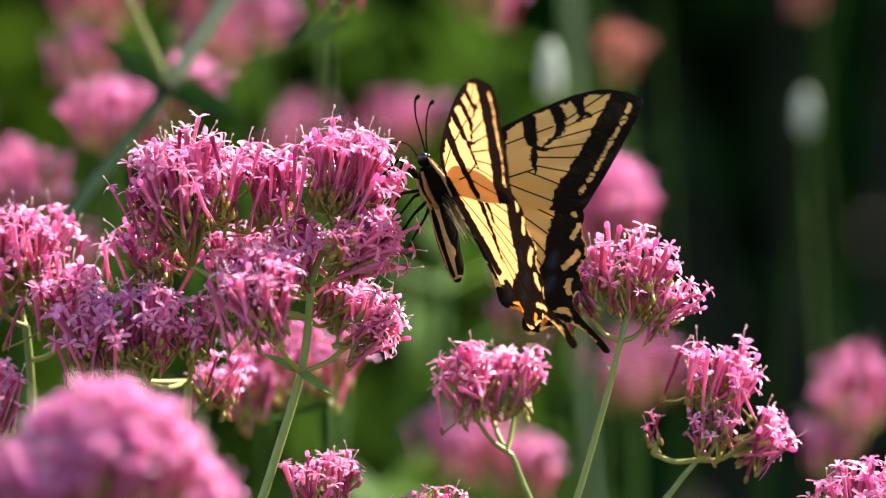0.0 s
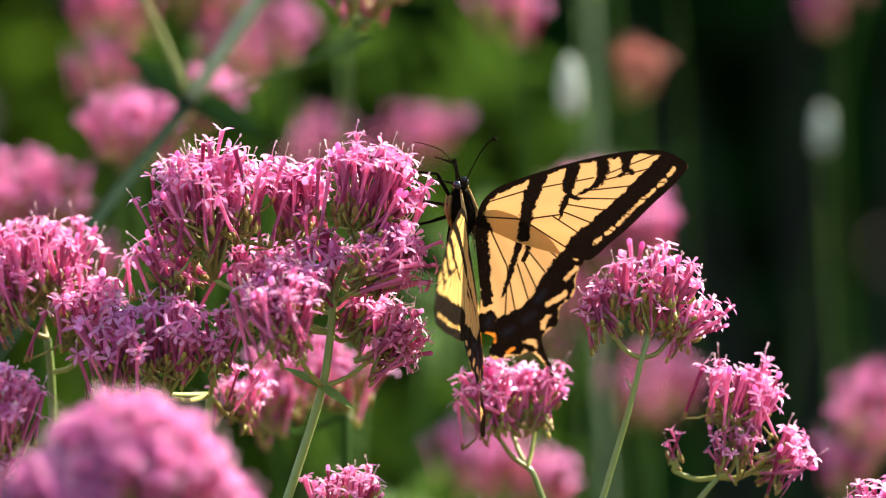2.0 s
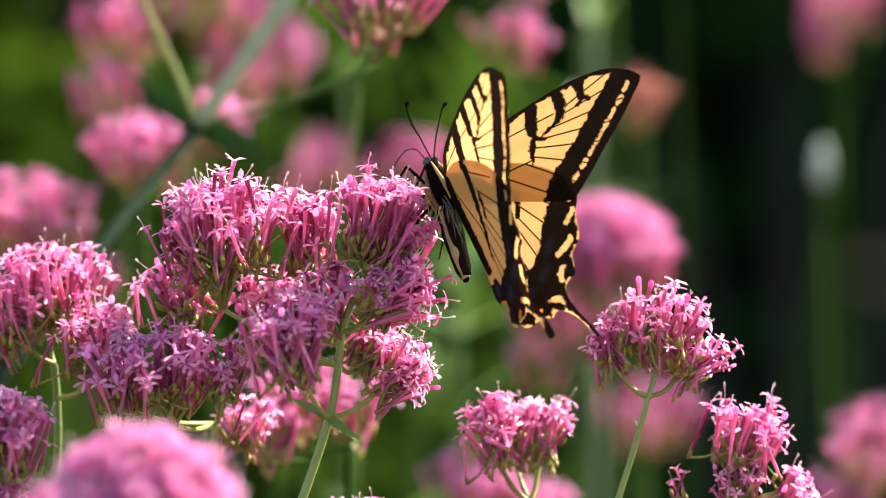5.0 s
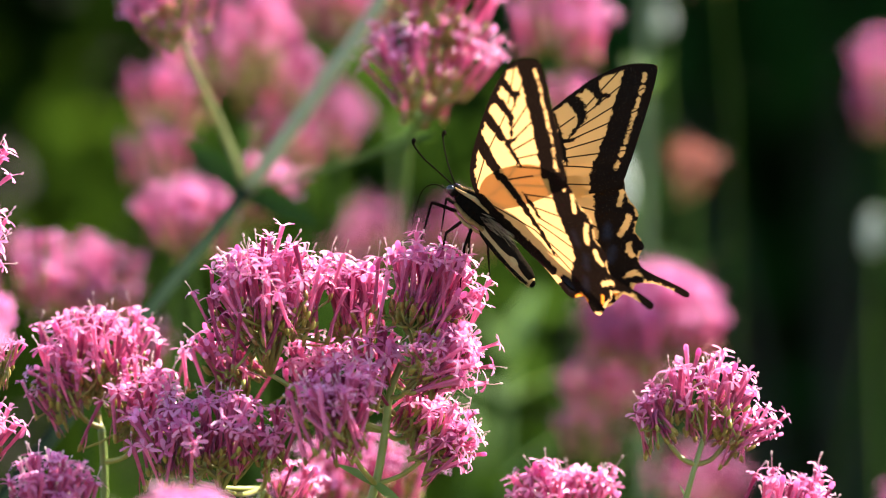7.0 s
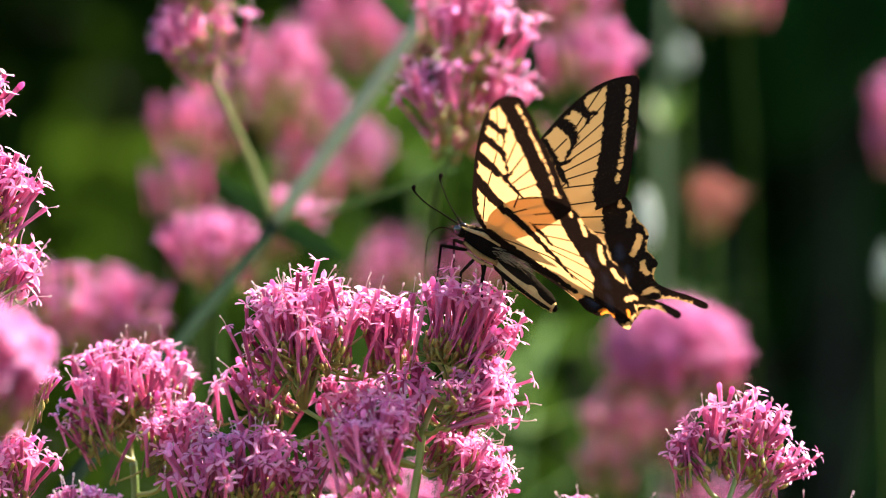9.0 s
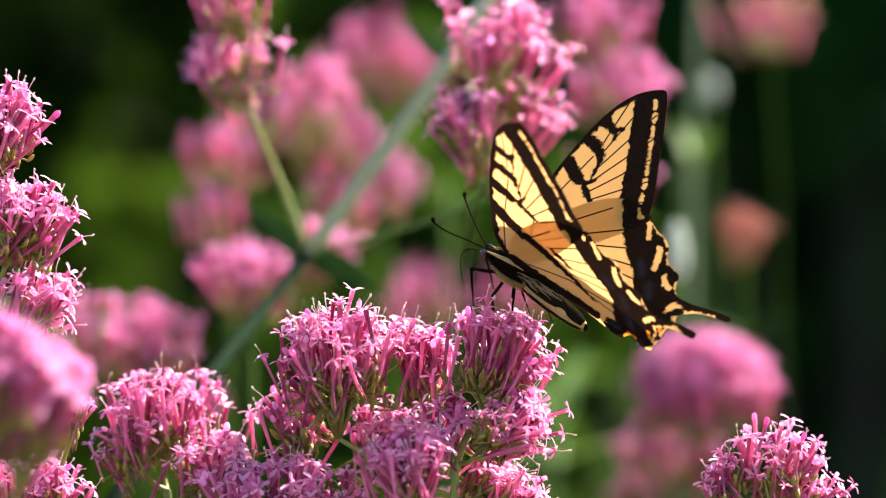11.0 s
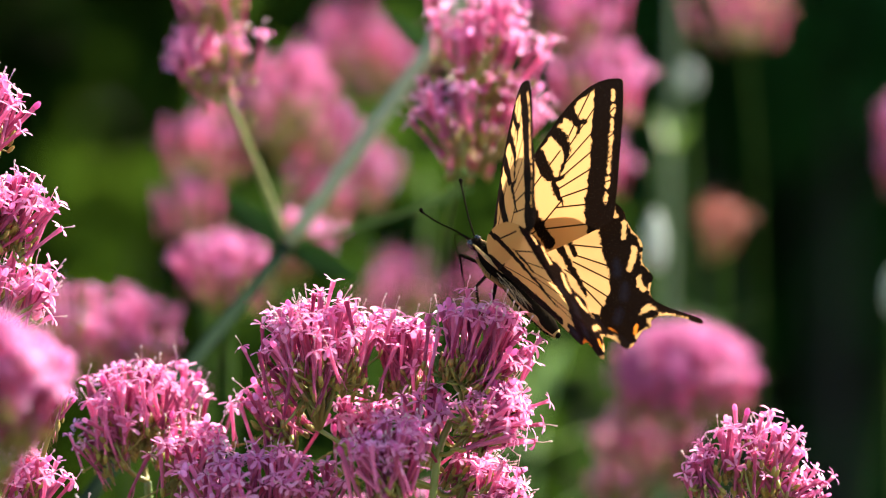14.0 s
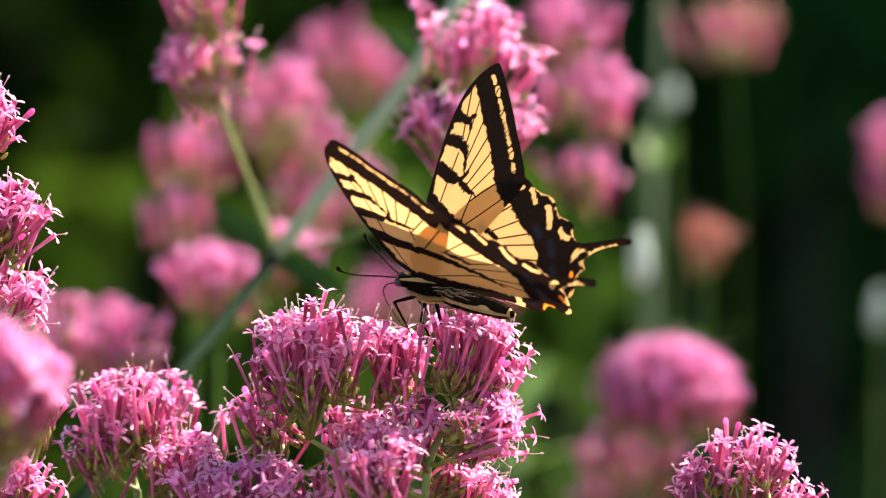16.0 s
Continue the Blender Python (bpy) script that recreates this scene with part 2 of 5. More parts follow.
def cluster(parent, rng, base, top, r, count, blurred=False, mats=FLORET_MATS, size=1.0, buds=0.15, wide=1.07, dome=0.86, label="", hollow=None):
    """A domed cyme: branchlets from the base carry ovaries and florets, whose faces make the dome. hollow: a place and radius where the
    head stands open and shows the dark tubes within."""
    base, top = Vector(base), Vector(top)
    axis = (top - base)
    h = axis.length
    fit = size * min(1.0, max(0.6, h * 0.75 / 0.0135))
    axis.normalize()
    e1 = axis.orthogonal().normalized()
    e2 = axis.cross(e1)
    r = r * 1.10
    drift = Vector((rng.uniform(-9, 9), rng.uniform(-9, 9), rng.uniform(-9, 9)))
    # the florets stand in sprays, each bowed over its own middle
    sprays, amount = [], max(3, min(9, count // 9))
    for k in range(amount):
        th = math.acos(1 - (k + 0.5) / amount * (1 - math.cos(wide)))
        ph = k * 2.39996 + rng.uniform(-0.4, 0.4)
        sprays.append((e1 * math.cos(ph) + e2 * math.sin(ph)) * math.sin(th) + axis * math.cos(th))
    reach = 2.0 * math.sqrt((1 - math.cos(wide)) / (2 * amount))
    near = blurred and (base.y < -0.05 or r > 0.019)
    rough = 0.10 if near else 0.75 if blurred else 0.30
    if blurred:
        wide, dome = 1.35, 0.95
    nodes = []
    for k in range(7):
        a = 2 * math.pi * k / 6 + rng.uniform(-0.3, 0.3)
        q = 0.0 if k == 6 else rng.uniform(0.22, 0.42)
        nodes.append(base + axis * h * rng.uniform(0.22, 0.36) + (e1 * math.cos(a) + e2 * math.sin(a)) * r * q)
    tw = Build()
    for nd in nodes:
        mid = (base + nd) / 2 + (nd - base).orthogonal().normalized() * 0.0008
        tw.tube([base, mid, nd], [0.0008, 0.0006, 0.0005], 5, 0)
    places = []
    count = int(count * (0.7 if blurred and not near else 1.7 if near else 1.15))
    for i in range(count):
        s = (i + rng.random()) / count
        th = math.acos(1 - s * (1 - math.cos(wide)))
        ph = i * 2.39996 + rng.uniform(-0.35, 0.35)
        rad = e1 * math.cos(ph) + e2 * math.sin(ph)
        ball = rad * math.sin(th) + axis * math.cos(th)
        swell = noise.noise(ball * 1.9 + drift)
        if blurred and not near and noise.noise(ball * 2.3 - drift) < -0.12:
            continue
        spray = min(sprays, key=lambda q: (q - ball).length)
        fall = 0.0 if blurred else min(1.6, ((spray - ball).length / reach) ** 2)
        lump = 1 + rough * swell + rng.uniform(-0.08, 0.06) - 0.16 * fall
        tip = base + axis * (h - r * (1 - math.cos(th)) * dome + rough * swell * r * 0.5 - 0.30 * r * fall + rng.uniform(-0.0030, 0.0012)) + rad * r * math.sin(th) * lump
        low = i % 8 == 1 and h > 0.013 and not blurred
        if low:
            tip = base + axis * h * rng.uniform(0.48, 0.86) + rad * r * rng.uniform(0.72, 1.06)
            th = 0.9
        if hollow and math.hypot(tip.x - hollow[0], (tip.z - hollow[2]) * 1.15) < hollow[3] and tip.y < base.y + 0.009:
            continue
        lean = ball * 0.40 + spray * 0.35 + axis * 0.25 if not blurred else axis * math.cos(th * 0.5) + rad * math.sin(th * 0.5)
        d = (lean * 0.75 + axis * 0.35 + (ball - spray) * (0.0 if blurred else 0.9) + Vector((rng.gauss(0, .18), rng.gauss(0, .18), rng.gauss(0, .16) + 0.15))).normalized()
        k = rng.randrange(10)
        if k in (6, 8) and rng.random() > buds * 4:
            k = rng.choice((0, 1, 2, 3, 5))
        s_len = fit * rng.uniform(0.92, 1.10)
        foot = tip - d * FLORET_LENGTHS[k] * s_len
        places.append((k, aim(foot, d, rng.uniform(0, 6.28)) @ Matrix.Scale(s_len, 4)))
        nd = min(nodes, key=lambda q: (q - foot).length)
        mid = nd.lerp(foot, 0.55) - d * 0.0006
        tw.tube([nd, mid, foot + d * 0.0004], [0.00042, 0.00034, 0.0003], 4, 0)
        if i % 3 == 0:
            tw.blade(nd.lerp(foot, 0.6), d + rad * 0.5, axis, 0.003, 0.0009, 0, 0.2, 2)
            tw.blob(nd.lerp(foot, 0.75) + rad * 0.0006, (0.0006, 0.0006, 0.0012), turn=d.to_track_quat("Z", "Y").to_matrix(), seg=5, rings=4, mat=1)
    for k in range(count // 2):
        a = rng.uniform(0, 6.28)
        rad = e1 * math.cos(a) + e2 * math.sin(a)
        p = base + axis * h * rng.uniform(0.22, 0.52) + rad * r * rng.uniform(0.25, 0.72)
        nd = min(nodes, key=lambda q: (q - p).length)
        d = (axis + rad * rng.uniform(0.2, 0.8)).normalized()
        tw.tube([nd, nd.lerp(p, 0.6) - d * 0.0004, p], [0.00038, 0.0003, 0.00028], 4, 0)
        tw.blob(p + d * 0.0008, (0.00055, 0.00055, 0.0013), turn=d.to_track_quat("Z", "Y").to_matrix(), seg=6, rings=4, mat=1)
    head = part("flower_head", tw.mesh("branchlets", [TWIG, OVARY]), parent, label)
    bpy.context.view_layer.update()
    if blurred:
        part("bloom", joined_florets("bloom", places, mats), head, kind="stuff")
    else:
        for k, m in places:
            fl = new("floret", FLORET_MESHES[k])
            fl.parent = head
            fl.matrix_parent_inverse = head.matrix_world.inverted()
            fl.matrix_basis = m
    return head


def stem(parent, pts, r0, r1, mat=None, name="stem", per=6, label=""):
    path = stem_path(pts, per)
    n = len(path) - 1
    b = Build()
    b.tube(path, [r0 + (r1 - r0) * i / n for i in range(n + 1)], 10)
    return part(name, b.mesh(name, [mat or STEM]), parent, label)


def leaf(parent, base, along, length, width, mat=None, droop=0.3, up=(0, 0, 1), label=""):
    b = Build()
    b.blade(base, along, up, length, width, 0, droop, 8, fold=0.25)
    return part("leaf", b.mesh("leaf", [mat or LEAF]), parent, label)


def stray(head, foot, tip, k):
    """A single floret that stands out from its head."""
    foot, tip = Vector(foot), Vector(tip)
    d = tip - foot
    fl = new("floret", FLORET_MESHES[k])
    fl.parent = head
    fl.matrix_parent_inverse = head.matrix_world.inverted()
    fl.matrix_basis = aim(foot, d.normalized(), k) @ Matrix.Scale(d.length / FLORET_LENGTHS[k], 4)


def foot_of(p, dx=0.0, dy=0.05):
    return (p[0] + dx, p[1] + dy, 0.0)


def plant(label, stem_pts, clusters, seed, r0=0.00105, r1=0.0009, blurred=False, leaves=(), mat=None, mats=FLORET_MATS, dx=0.0,
          group="valerian plants", twigs=(), strays=()):
    """A valerian shoot: one stem up from the ground, branches, flower clusters and leaves."""
    rng = random.Random(seed)
    foot = foot_of(stem_pts[0], dx)
    ob = root("valerian_plant", foot, label, "flowering plant", group)
    low = Vector(stem_pts[0])
    g = Vector(foot)
    below = low + (low - Vector(stem_pts[1])).normalized() * 0.035
    first = [g, g.lerp(below, 0.5), g.lerp(below, 0.85), below]
    stem(ob, first + list(stem_pts), r0 * 1.25, r1, mat)
    for c in clusters:
        base, top, r, count = c[:4]
        joint = Vector(c[4]) if len(c) > 4 else Vector(stem_pts[-1])
        if (joint - Vector(base)).length > 0.002:
            mid = joint.lerp(Vector(base), 0.5) - Vector((0, 0, 0.0012))
            stem(ob, [joint, mid, base], 0.00065, 0.00055, mat or TWIG, name="branch", per=4)
        head = cluster(ob, rng, base, top, r, count, blurred, mats, hollow=c[5] if len(c) > 5 else None)
    for lf in leaves:
        leaf(ob, *lf)
    for tw in twigs:
        stem(ob, tw, 0.0007, 0.0005, TWIG, name="branch", per=5)
    for foot, tip, k in strays:
        stray(head, foot, tip, k)
    return ob


# ---- ground ----
gb = Build()
gn = 40
for i in range(gn + 1):
    for j in range(gn + 1):
        x, y = ((i / gn * 2 - 1) ** 3) * 150, ((j / gn * 2 - 1) ** 3) * 150
        gb.v.append((x, y, 0.02 * noise.noise((x * 1.3, y * 1.3, 0))))
for i in range(gn):
    for j in range(gn):
        a = i * (gn + 1) + j
        gb.face((a, a + gn + 1, a + gn + 2, a + 1))
tagged(new("ground", gb.mesh("ground", [SOIL])), "bare dark garden soil under the flowers", "ground", kind="structure")


# ---- shrubs behind, their deep shade partly put into the leaf colour ----
def shrub(place, size, count, seed, leaf_len, label, mat=None, low=0.03):
    rng = np.random.default_rng(seed)
    ob = root("shrub", place, label, "shrub", "background shrubs")
    thick = min(1.0, size[0] / 0.7)
    for k in range(7):
        b = Build()
        a = k * 0.9
        e = Vector((math.cos(a) * size[0] * 0.6, math.sin(a) * size[1] * 0.6, size[2] * rng.uniform(0.6, 0.95)))
        b.tube([Vector(place), Vector(place) + e * 0.5 + Vector((0, 0, size[2] * 0.12)), Vector(place) + e], [0.02 * thick, 0.012 * thick, 0.004 * thick], 6)
        part("branch", b.mesh("branch", [BARK]), ob)
    u = rng.normal(size=(count, 3))
    u /= np.linalg.norm(u, axis=1)[:, None]
    rad = rng.random(count) ** 0.45
    lump = 1 + 0.22 * np.sin(u[:, 0] * 5 + seed) * np.cos(u[:, 2] * 6 + u[:, 1] * 4)
    c = u * (rad * lump)[:, None] * np.array(size) * np.array([1, 1, 0.55]) + np.array(place) + np.array([0, 0, size[2] * 0.52])
    c = c[c[:, 2] > low]
    n = len(c)
    along = rng.normal(size=(n, 3)) + np.array([0, -0.2, 0.1])
    along /= np.linalg.norm(along, axis=1)[:, None]
    side = np.cross(along, rng.normal(size=(n, 3)) * 0.5 + np.array([0, 0, 1.0]))
    side /= np.linalg.norm(side, axis=1)[:, None]
    nrm = np.cross(side, along)
    ln = leaf_len * rng.uniform(0.6, 1.3, (n, 1))
    w = ln * 0.24
    tri = np.stack([c, c + along * ln * 0.4 - side * w + nrm * w * 0.3, c + along * ln * 0.45, c + along * ln * 0.4 + side * w + nrm * w * 0.3,
                    c + along * ln - nrm * ln * 0.15], 1).reshape(-1, 3)
    idx = np.arange(n)[:, None] * 5
    f = np.concatenate([idx + np.array([[0, 2, 1]]), idx + np.array([[0, 3, 2]]), idx + np.array([[1, 2, 4]]), idx + np.array([[2, 3, 4]])])
    me = bpy.data.meshes.new("foliage")
    me.from_pydata(tri.tolist(), [], f.tolist())
    me.materials.append(mat or SHRUB)
    part("foliage", me, ob, kind="stuff")
    return ob


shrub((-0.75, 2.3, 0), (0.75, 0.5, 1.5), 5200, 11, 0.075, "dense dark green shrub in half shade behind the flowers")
shrub((0.10, 2.6, 0), (0.8, 0.5, 1.6), 8000, 12, 0.07, "dense dark green shrub in half shade behind the flowers", LEAF_SHADED)
shrub((0.95, 2.4, 0), (0.75, 0.5, 1.6), 9000, 13, 0.075, "dense shrub with deep shade put into its leaf colour", LEAF_SHADED)
shrub((0.35, 3.4, 0), (1.6, 0.6, 2.3), 18000, 14, 0.09, "tall shrub behind the garden, shade put into its leaves", LEAF_SHADED)
# out of view: added at the right to cast shade on the shrubs behind
shrub((2.9, 3.5, 0), (1.2, 0.9, 3.6), 12000, 18, 0.12, "tall shrub behind the garden, shade put into its leaves", LEAF_SHADED)
shrub((-1.5, 3.3, 0), (1.3, 0.6, 2.2), 7000, 15, 0.09, "tall shrub behind the garden, shade put into its leaves", LEAF_SHADED)

shrub((-0.2011, 1.3000, 0.0), (0.075, 0.08, 0.84), 520, 16, 0.045, "small sunlit yellow-green shrub among the flowers", SUNLEAF)

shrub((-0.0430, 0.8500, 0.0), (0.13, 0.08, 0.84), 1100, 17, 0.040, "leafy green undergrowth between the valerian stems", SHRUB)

shrub((0.24, 1.95, 0), (0.26, 0.14, 1.25), 2600, 19, 0.06, "leggy green shrub, bare below and leafy above", LEAF_SHADED, 0.80)

# ---- the sharp flower heads ----
plant("tall pink valerian with many clustered heads on a green stem",
      [(-0.0422, 0.0000, 0.7712), (-0.0342, 0.0000, 0.7951), (-0.0321, 0.0000, 0.8066), (-0.0307, 0.0000, 0.8175), (-0.0281, 0.0000, 0.8242)],
      [((-0.0595, 0.0000, 0.8215), (-0.0605, 0.0000, 0.8550), 0.0158, 112, (-0.0321, 0.0000, 0.8080)),
       ((-0.0246, 0.0000, 0.8268), (-0.0190, -0.0020, 0.8540), 0.0128, 95, (-0.0281, 0.0000, 0.8242), (-0.0243, -0.0100, 0.8412, 0.0090)),
       ((-0.0392, 0.0120, 0.8232), (-0.0392, 0.0120, 0.8484), 0.0090, 45, (-0.0313, 0.0000, 0.8134)),
       ((-0.0413, -0.0240, 0.8097), (-0.0441, -0.0260, 0.8270), 0.0115, 60, (-0.0342, 0.0000, 0.7951)),
       ((-0.0261, -0.0060, 0.8194), (-0.0091, -0.0080, 0.8306), 0.0085, 42, (-0.0307, 0.0000, 0.8161)),
       ((-0.0226, -0.0140, 0.8262), (-0.0214, -0.0200, 0.8318), 0.0060, 12, (-0.0281, 0.0000, 0.8242)),
       ((-0.0218, -0.0020, 0.8023), (-0.0102, -0.0040, 0.8107), 0.0080, 34, (-0.0342, 0.0000, 0.7951)),
       ((-0.0273, 0.0060, 0.8058), (-0.0175, 0.0060, 0.8172), 0.0070, 30, (-0.0321, 0.0000, 0.8080)),
       ((-0.0660, 0.0120, 0.8137), (-0.0735, 0.0120, 0.8335), 0.0085, 30, (-0.0321, 0.0000, 0.8080)),
       ((-0.0491, 0.0160, 0.8106), (-0.0493, 0.0160, 0.8299), 0.0090, 30, (-0.0321, 0.0000, 0.8080)),
       ((-0.0351, 0.0040, 0.8144), (-0.0332, -0.0040, 0.8328), 0.0080, 26, (-0.0313, 0.0000, 0.8134)),
       ((-0.0201, 0.0020, 0.8211), (-0.0137, -0.0060, 0.8339), 0.0075, 24, (-0.0281, 0.0000, 0.8242))],
      21, leaves=[((-0.0342, -0.0010, 0.7953), (-0.8, -0.2, 0.55), 0.0105, 0.0022, None, 0.25, (0.3, -0.9, 0.5)),
                  ((-0.0342, -0.0010, 0.7953), (0.75, -0.3, -0.55), 0.0100, 0.0024, None, -0.05, (0.3, -0.9, 0.6))],
      twigs=[((-0.0266, 0.0000, 0.8011), (-0.0219, 0.0000, 0.8023), (-0.0157, 0.0000, 0.8049))],
      strays=[((-0.0157, -0.0020, 0.8051), (-0.0132, -0.0040, 0.7986), 0), ((-0.0139, -0.0040, 0.8263), (-0.0048, -0.0060, 0.8303), 1),
              ((-0.0573, 0.0000, 0.7909), (-0.0540, 0.0000, 0.7997), 5), ((-0.0567, 0.0000, 0.7882), (-0.0490, 0.0000, 0.7982), 6),
              ((-0.0736, 0.0000, 0.8320), (-0.0777, 0.0000, 0.8413), 2), ((-0.0218, -0.0040, 0.8042), (-0.0122, -0.0100, 0.8108), 4),
              ((-0.0205, -0.0040, 0.8035), (-0.0155, -0.0100, 0.8145), 9), ((-0.0179, -0.0100, 0.8237), (-0.0065, -0.0140, 0.8252), 7)])

plant("pink valerian with several heads leaning together",
      [(-0.1019, 0.0240, 0.7679), (-0.1008, 0.0240, 0.7832), (-0.1009, 0.0240, 0.7984), (-0.1015, 0.0240, 0.8054)],
      [((-0.1025, 0.0260, 0.8107), (-0.1040, 0.0260, 0.8360), 0.0142, 72),
       ((-0.1082, 0.0200, 0.8115), (-0.1140, 0.0200, 0.8241), 0.0085, 23),
       ((-0.0915, 0.0140, 0.8025), (-0.0880, 0.0100, 0.8225), 0.0105, 42, (-0.1007, 0.0240, 0.7970))],
      22, strays=[((-0.0942, 0.0200, 0.8195), (-0.0928, 0.0180, 0.8304), 6), ((-0.0930, 0.0200, 0.8153), (-0.0898, 0.0180, 0.8243), 8),
                  ((-0.1112, 0.0200, 0.8033), (-0.1155, 0.0180, 0.8140), 1), ((-0.0841, 0.0300, 0.8126), (-0.0817, 0.0320, 0.8228), 2)])
plant("pink valerian with spreading uneven heads beside its neighbours",
      [(-0.0630, 0.0240, 0.7670), (-0.0631, 0.0240, 0.7823), (-0.0622, 0.0220, 0.7909)],
      [((-0.0707, -0.0100, 0.7949), (-0.0712, -0.0160, 0.8194), 0.0115, 40),
       ((-0.0814, -0.0080, 0.7981), (-0.0840, -0.0140, 0.8170), 0.0085, 26),
       ((-0.0597, -0.0120, 0.7999), (-0.0580, -0.0180, 0.8150), 0.0065, 16),
       ((-0.0558, 0.0300, 0.7834), (-0.0527, 0.0300, 0.7966), 0.0075, 20)],
      23)
plant("slender pink valerian with one round head",
      [(0.0327, 0.0060, 0.7668), (0.0395, 0.0060, 0.7885), (0.0424, 0.0060, 0.7994), (0.0444, 0.0080, 0.8053)],
      [((0.0450, 0.0080, 0.8073), (0.0478, 0.0080, 0.8268), 0.0120, 38),
       ((0.0495, 0.0100, 0.8035), (0.0599, 0.0100, 0.8142), 0.0075, 20, (0.0424, 0.0060, 0.7994)),
       ((0.0358, 0.0060, 0.8050), (0.0306, 0.0060, 0.8192), 0.0050, 16, (0.0424, 0.0060, 0.7994))],
      24, 0.0008, 0.00065, strays=[((0.0563, 0.0100, 0.8037), (0.0644, 0.0080, 0.8109), 0), ((0.0542, 0.0100, 0.8034), (0.0626, 0.0080, 0.8065), 6),
                  ((0.0443, 0.0000, 0.8049), (0.0467, -0.0040, 0.8123), 4)], leaves=[((0.0402, 0.0060, 0.7906), (-0.3, 0.1, 0.9), 0.005, 0.0016, None, 0.1)])
plant("pink valerian with a loose, half-open head",
      [(0.0544, 0.0140, 0.7616), (0.0565, 0.0140, 0.7643), (0.0607, 0.0140, 0.7690)],
      [((0.0642, 0.0140, 0.7779), (0.0694, 0.0140, 0.7982), 0.0115, 40),
       ((0.0646, 0.0100, 0.7730), (0.0647, 0.0080, 0.7843), 0.0085, 20),
       ((0.0703, 0.0140, 0.7709), (0.0848, 0.0140, 0.7774), 0.0075, 20),
       ((0.0500, 0.0140, 0.7707), (0.0495, 0.0140, 0.7803), 0.0025, 3)],
      25, 0.0008, 0.00065)
plant("short pink valerian with two small heads on a forked stem",
      [(0.0183, 0.0220, 0.7633), (0.0157, 0.0220, 0.7703), (0.0146, 0.0220, 0.7713)],
      [((0.0076, 0.0220, 0.7792), (0.0039, 0.0200, 0.7979), 0.0075, 24),
       ((0.0167, 0.0260, 0.7801), (0.0205, 0.0280, 0.7965), 0.0070, 22),
       ((0.0106, 0.0320, 0.7808), (0.0123, 0.0320, 0.7948), 0.0050, 16)],
      26, 0.0008, 0.00065)
plant("low pink valerian head below the tall one",
      [(-0.0286, 0.0060, 0.7496), (-0.0288, 0.0060, 0.7565), (-0.0291, 0.0060, 0.7599)],
      [((-0.0290, 0.0060, 0.7620), (-0.0287, 0.0060, 0.7760), 0.0100, 48)], 27)
plant("small pink valerian sprig low between the stems",
      [(-0.0002, 0.0000, 0.7458), (-0.0007, 0.0000, 0.7541), (-0.0006, 0.0000, 0.7582)],
      [((-0.0013, 0.0000, 0.7589), (-0.0017, 0.0000, 0.7678), 0.0070, 18), ((-0.0080, 0.0040, 0.7577), (-0.0092, 0.0040, 0.7656), 0.0055, 12)], 28)
plant("pink valerian head at the edge of the bed",
      [(0.0992, 0.0000, 0.7375), (0.0987, 0.0000, 0.7458), (0.0988, 0.0000, 0.7499)],
      [((0.0995, 0.0000, 0.7526), (0.0992, 0.0000, 0.7697), 0.0120, 58)], 29)
plant("pink valerian with full round heads, close to the lens",
      [(-0.1110, -0.0300, 0.7642), (-0.1101, -0.0300, 0.7722), (-0.1095, -0.0300, 0.7775)],
      [((-0.1091, -0.0300, 0.7802), (-0.1083, -0.0300, 0.8067), 0.0110, 60), ((-0.1147, -0.0300, 0.7723), (-0.1115, -0.0300, 0.7895), 0.0090, 36)], 30)
plant("tall pink valerian with stacked heads, some faded",
      [(-0.1487, 0.0060, 0.8026), (-0.1462, 0.0060, 0.8217), (-0.1450, 0.0060, 0.8380), (-0.1445, 0.0060, 0.8598), (-0.1440, 0.0060, 0.8801)],
      [((-0.1427, 0.0060, 0.8814), (-0.1399, 0.0060, 0.9058), 0.0115, 66),
       ((-0.1396, 0.0040, 0.8613), (-0.1310, 0.0040, 0.8831), 0.0125, 66, (-0.1448, 0.0060, 0.8489)),
       ((-0.1354, 0.0040, 0.8438), (-0.1268, 0.0040, 0.8608), 0.0105, 46, (-0.1450, 0.0060, 0.8380)),
       ((-0.1416, -0.0040, 0.8687), (-0.1414, -0.0080, 0.8823), 0.0085, 30, (-0.1445, 0.0060, 0.8598))],
      31, leaves=[((-0.1342, -0.0020, 0.8457), (0.7, -0.2, 0.6), 0.010, 0.003, None, 0.1)])
plant("pink valerian heads low at the edge of the bed",
      [(-0.1301, -0.0040, 0.7852), (-0.1305, -0.0040, 0.7933), (-0.1308, -0.0040, 0.7974)],
      [((-0.1316, -0.0040, 0.8001), (-0.1303, -0.0060, 0.8179), 0.0120, 60), ((-0.1220, -0.0100, 0.8239), (-0.1207, -0.0100, 0.8320), 0.0050, 12)], 32)

# ---- out-of-focus heads, before and behind ----
SPENT = "blurred valerian head going over, pink dulled by painted shade above brown calyces"
SPENT_SHADED_MATS = [TUBE, FADED_SHADED, OVARY, STAMEN, ANTHER]
SHADED_MATS = [TUBE, PETAL_SHADED, OVARY, STAMEN, ANTHER]
BLUR = "blurred pink valerian head on a pale stem among the others"
